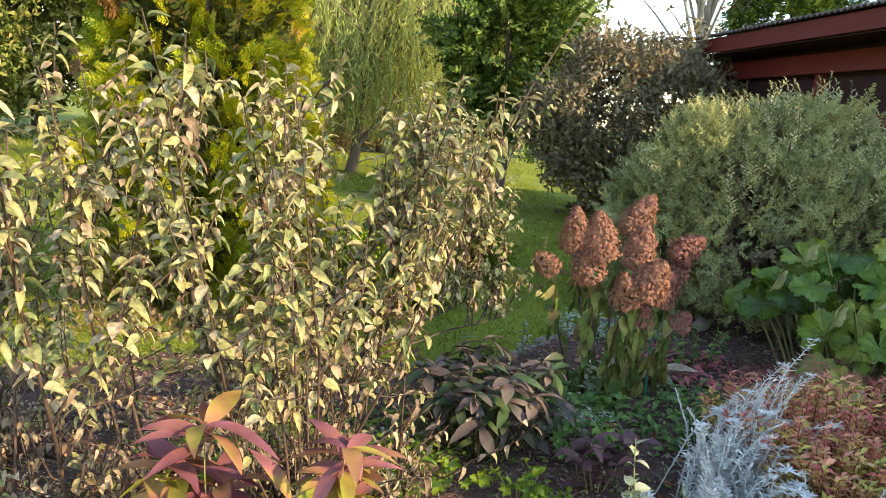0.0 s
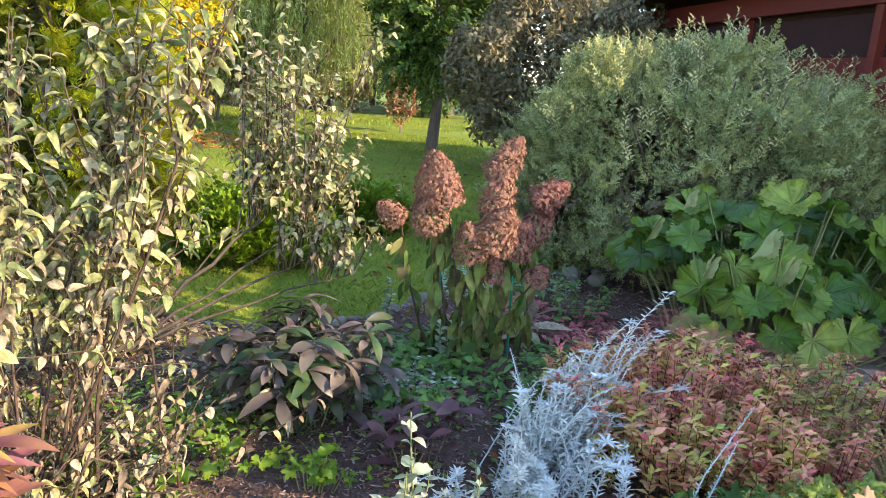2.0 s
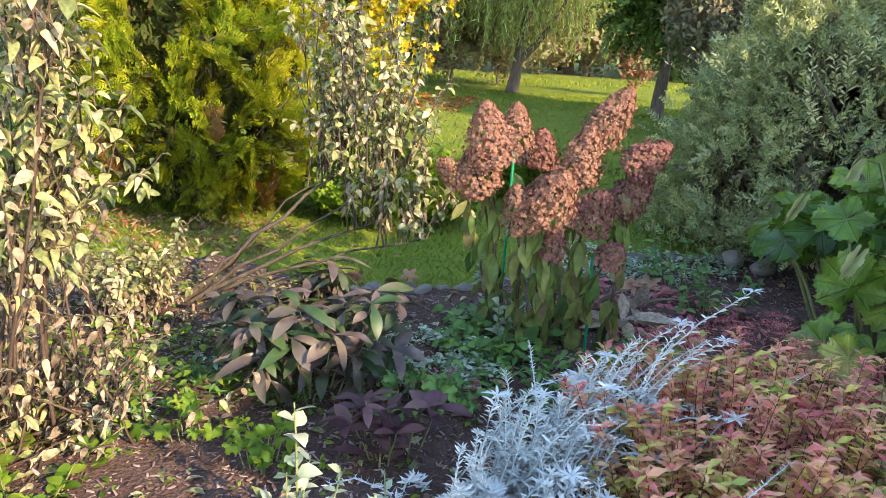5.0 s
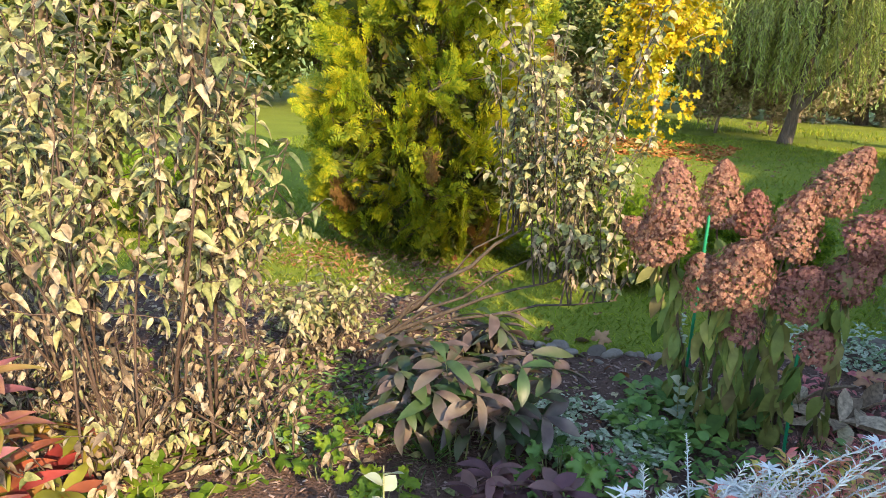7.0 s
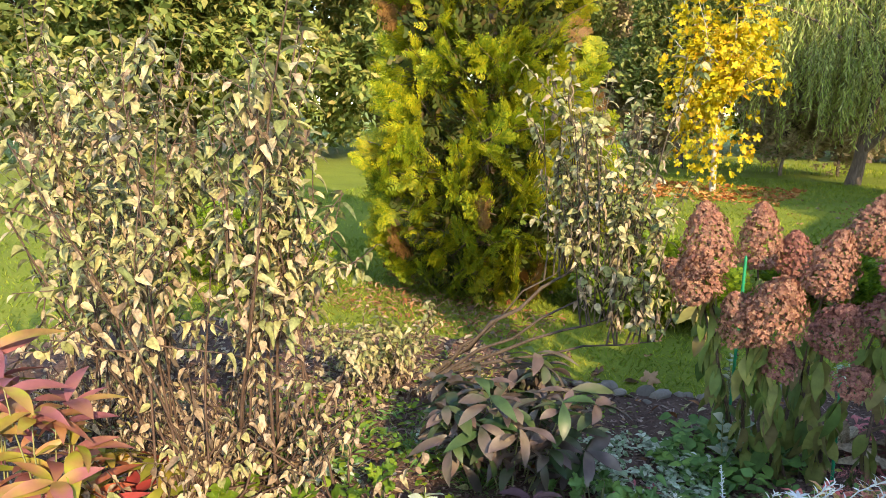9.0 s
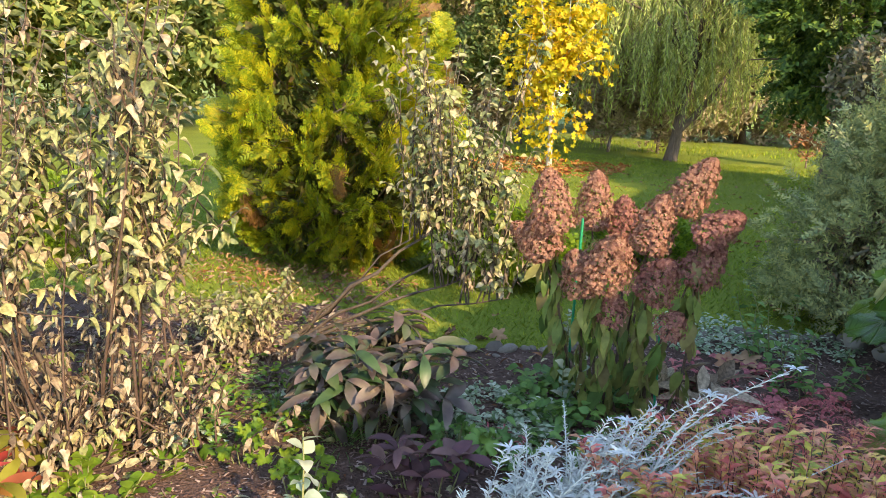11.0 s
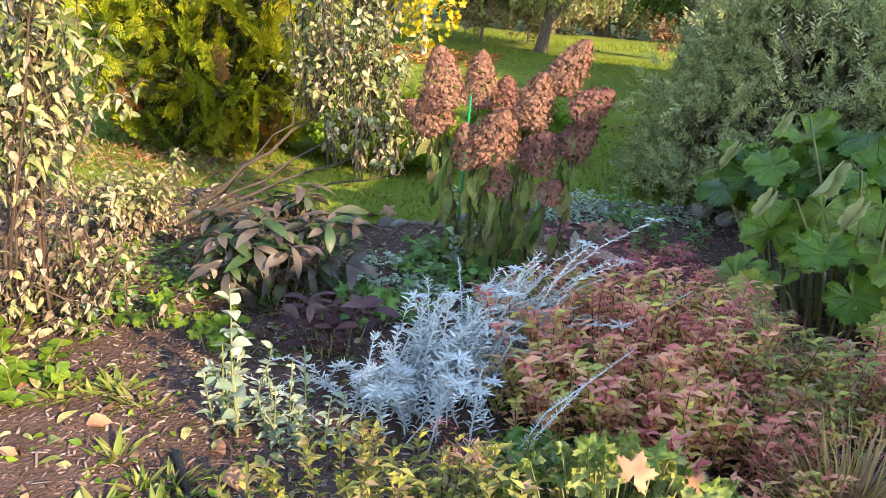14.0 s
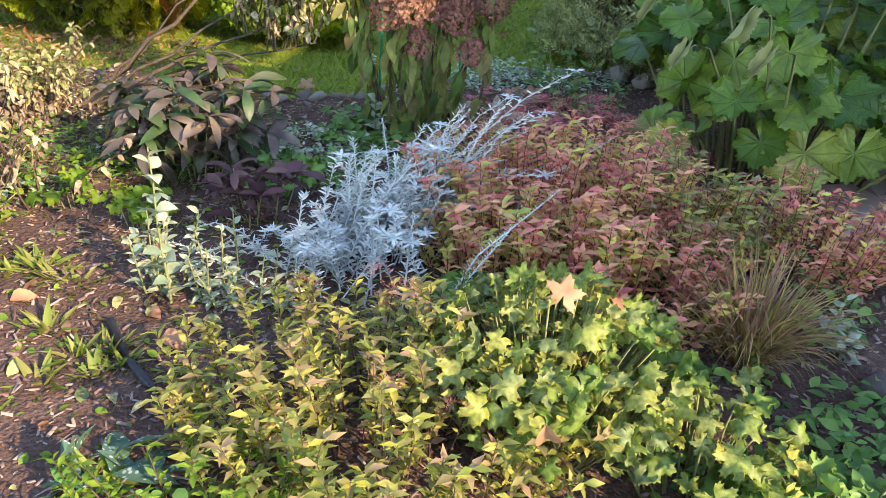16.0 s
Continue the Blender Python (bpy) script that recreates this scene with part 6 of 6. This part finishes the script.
for px, py, size, label in ((1.95, 1.22, 0.22, "large rounded boulder beside the big leaves"), (2.12, 1.1, 0.2, "large rounded boulder beside the big leaves"), (2.45, -2.55, 0.19, "dark rounded edging boulder by the path"), (2.50, -2.80, 0.2, "dark rounded edging boulder by the path"), (2.52, -3.1, 0.25, "dark rounded edging boulder by the path")):
    ob = new("border_stone", stone_kinds[int(sr.integers(0, 6))])
    ob.matrix_basis = pose(px, py, size * 0.25, 0, 0, sr.uniform(0, 360)) @ Matrix.Diagonal((size, size, size, 1))
    if "dark" in label:
        ob.data = ob.data.copy()
        ob.data.materials[0] = M["dark_stone"]
    tagged(ob, label, "stone", "border stones")

pavement = thing("pavement", 3.45, -2.2, 0.0, "path of uneven brown and grey flagstones", "paving", kind="structure")
fr = np.random.default_rng(191)
for i in range(4):
    for j in range(9):
        bm = bmesh.new()
        cx, cy = -0.55 + 0.36 * i + fr.normal(0, 0.02), -1.9 + 0.46 * j + (0.2 if i % 2 else 0) + fr.normal(0, 0.03)
        pts, sides = [], int(fr.integers(5, 8))
        for k in range(sides):
            a = 2 * math.pi * (k + fr.uniform(-0.3, 0.3)) / sides
            pts.append((cx + 0.205 * math.cos(a) * fr.uniform(0.78, 1.05), cy + 0.255 * math.sin(a) * fr.uniform(0.78, 1.05)))
        lo = [bm.verts.new((a, b, -0.02)) for a, b in pts]
        hi = [bm.verts.new((cx + (a - cx) * 0.95, cy + (b - cy) * 0.95, 0.045 + fr.normal(0, 0.004))) for a, b in pts]
        bm.faces.new(hi)
        for k in range(sides):
            bm.faces.new((lo[k], lo[(k + 1) % sides], hi[(k + 1) % sides], hi[k]))
        part("flagstone", bm, M["flag"], pavement, bevel=0)

vs, fs = [], []
hose_pts = [(-0.05, -2.66, 0.03), (0.06, -2.80, 0.035), (0.13, -2.87, 0.035), (0.22, -2.95, 0.03), (0.33, -3.02, 0.03), (0.45, -3.2, 0.03)]
tube(vs, fs, hose_pts, [0.013] * 6, 10)
tagged(obj("garden_hose", mesh_from("garden_hose", vs, fs, M["hose"])), "black irrigation hose lying on the mulch", "hose")

# ---- litter ----
chip = (np.array([(-0.5, 0, 0.0), (0.5, 0.05, 0.0), (0.42, 1, 0.1), (-0.45, 0.9, 0.05), (-0.4, 0.1, 0.22), (0.4, 0.1, 0.24), (0.3, 0.9, 0.3), (-0.35, 0.85, 0.26)]) * np.array((0.32, 1, 0.4)), [(0, 1, 5, 4), (1, 2, 6, 5), (2, 3, 7, 6), (3, 0, 4, 7), (4, 5, 6, 7)])


def strewn(name, n, x0, x1, y0, y1, size, shape, material, label, seed, bedded=True, lift=0.008, tilt=0.25):
    r = np.random.default_rng(seed)
    x, y = r.uniform(x0, x1, n), r.uniform(y0, y1, n)
    ok = in_bed(x, y) if bedded else ~in_bed(x, y)
    x, y = x[ok], y[ok]
    k = len(x)
    z = np.array([bump_at(a, b) if bedded else -0.015 for a, b in zip(x, y)]) + r.uniform(0, lift, k)
    a = r.uniform(0, 6.283, k)
    D = np.stack([np.cos(a), np.sin(a), r.normal(0, tilt, k)], 1)
    U = np.array((0, 0, 1.0)) + r.normal(0, tilt, (k, 3))
    tagged(obj(name, scatter_mesh(name, shape, np.stack([x, y, z], 1), D, U, size * r.uniform(0.4, 1.3, k), M[material])), label, "litter", kind="stuff")


strewn("bark_chips", 44000, -2.6, 2.7, -4.1, 1.3, 0.028, chip, "chip", "reddish brown bark chips of the mulch", 201, lift=0.02, tilt=0.35)
strewn("dry_leaves", 1800, -3.6, 3.0, -4.0, 1.5, 0.055, ovate[1], "litter", "small dry brown leaves on the mulch", 202, lift=0.025, tilt=0.5)
strewn("grey_leaves", 1500, -3.0, 1.2, -4.0, 0.2, 0.06, ovate[1], "pear", "faded grey-green leaves on the mulch", 207, lift=0.03, tilt=0.5)
strewn("weed_seedlings", 2600, -2.4, 1.0, -3.8, -0.2, 0.035, ovate[0], "lime", "tiny green weed seedlings in the mulch", 208, lift=0.03, tilt=0.4)
strewn("bark_strips", 4200, -3.6, 3.0, -4.2, 1.5, 0.055, (chip[0] * np.array((0.35, 1, 0.4)), chip[1]), "chip", "long dark strips of bark mulch", 209, lift=0.03, tilt=0.2)
strewn("dry_pear_leaves", 2400, -3.4, -0.5, -1.9, 0.2, 0.06, ovate[1], "pear_dry", "pale dry leaves under the shrubs", 203, lift=0.03, tilt=0.5)
strewn("lawn_leaves", 420, -3, 3.4, 0, 12, 0.09, lobed_shape(5, 0.6, 0.55, 0.2, 1, 0.2, 0.35, 0.1), "litter", "scattered brown leaves on the lawn", 204, False, 0.02, 0.3)
strewn("lawn_leaves", 700, -4.8, -1.4, 10.0, 13.4, 0.13, lobed_shape(5, 0.6, 0.55, 0.2, 1, 0.2, 0.35, 0.1), "orange_litter", "orange maple leaves on the grass", 205, False, 0.05, 0.3)
strewn("thuja_litter", 1400, -3.3, -1.2, 0.35, 1.2, 0.05, lance[0], "litter", "brown litter under the thuja", 206, False, 0.06, 0.5)

maple_leaf = mesh_from("maple_leaf", *lobed_shape(5, 0.72, 0.55, -0.12, 4, 0.08, 0.3, 0.2), M["dry"])
curled = mesh_from("curled_leaf", *leaf_shape(1, 0.6, 0.8, 0.9, 0.5, 6, 0.06), M["dry"])
for px, py, pz, size, me, dd, uu in ((1.35, -2.93, 0.47, 0.115, maple_leaf, (0.2, 0.5, 0.7), (0, -0.8, 0.5)), (1.52, -2.80, 0.38, 0.09, maple_leaf, (0.3, 0.5, 0.5), (0.2, -0.8, 0.6)), (1.31, -3.37, 0.42, 0.09, curled, (0.2, 0.1, -0.9), (0, -1, 0.2)), (1.28, 0.5, 0.05, 0.2, maple_leaf, (0.7, 0.3, 0.3), (0, -0.4, 1)), (1.18, 0.42, 0.05, 0.18, maple_leaf, (-0.7, 0.3, 0.2), (0, -0.5, 1)), (1.40, 0.40, 0.05, 0.16, maple_leaf, (0.4, -0.5, 0.2), (0.2, -0.3, 1)), (0.66, 0.0, 0.05, 0.16, maple_leaf, (0.4, 0.5, 0.2), (0.2, -0.3, 1)), (-0.2, 0.15, 0.05, 0.14, maple_leaf, (0.4, 0.5, 0.6), (0.2, -0.6, 1)), (-0.42, -2.62, 0.03, 0.10, curled, (0.8, 0.3, 0.1), (0.1, -0.3, 1)), (0.10, -2.62, 0.03, 0.09, curled, (-0.8, 0.3, 0.1), (0.1, -0.3, 1)), (0.15, -2.72, 0.03, 0.11, curled, (0.7, -0.3, 0.1), (0.1, -0.3, 1)), (-0.12, -2.2, 0.03, 0.10, curled, (0.5, 0.6, 0.1), (0.1, -0.3, 1))):
    holder = new("fallen_leaf", me)
    m3, p3 = frames_of(np.array([(px, py, pz)], float), np.array([dd], float), np.array([uu], float), [size])
    holder.matrix_basis = Matrix([[*m3[0][q], p3[0][q]] for q in range(3)] + [[0, 0, 0, 1]])
    tagged(holder, "large dry orange-brown fallen leaf", "leaf", "fallen leaves")
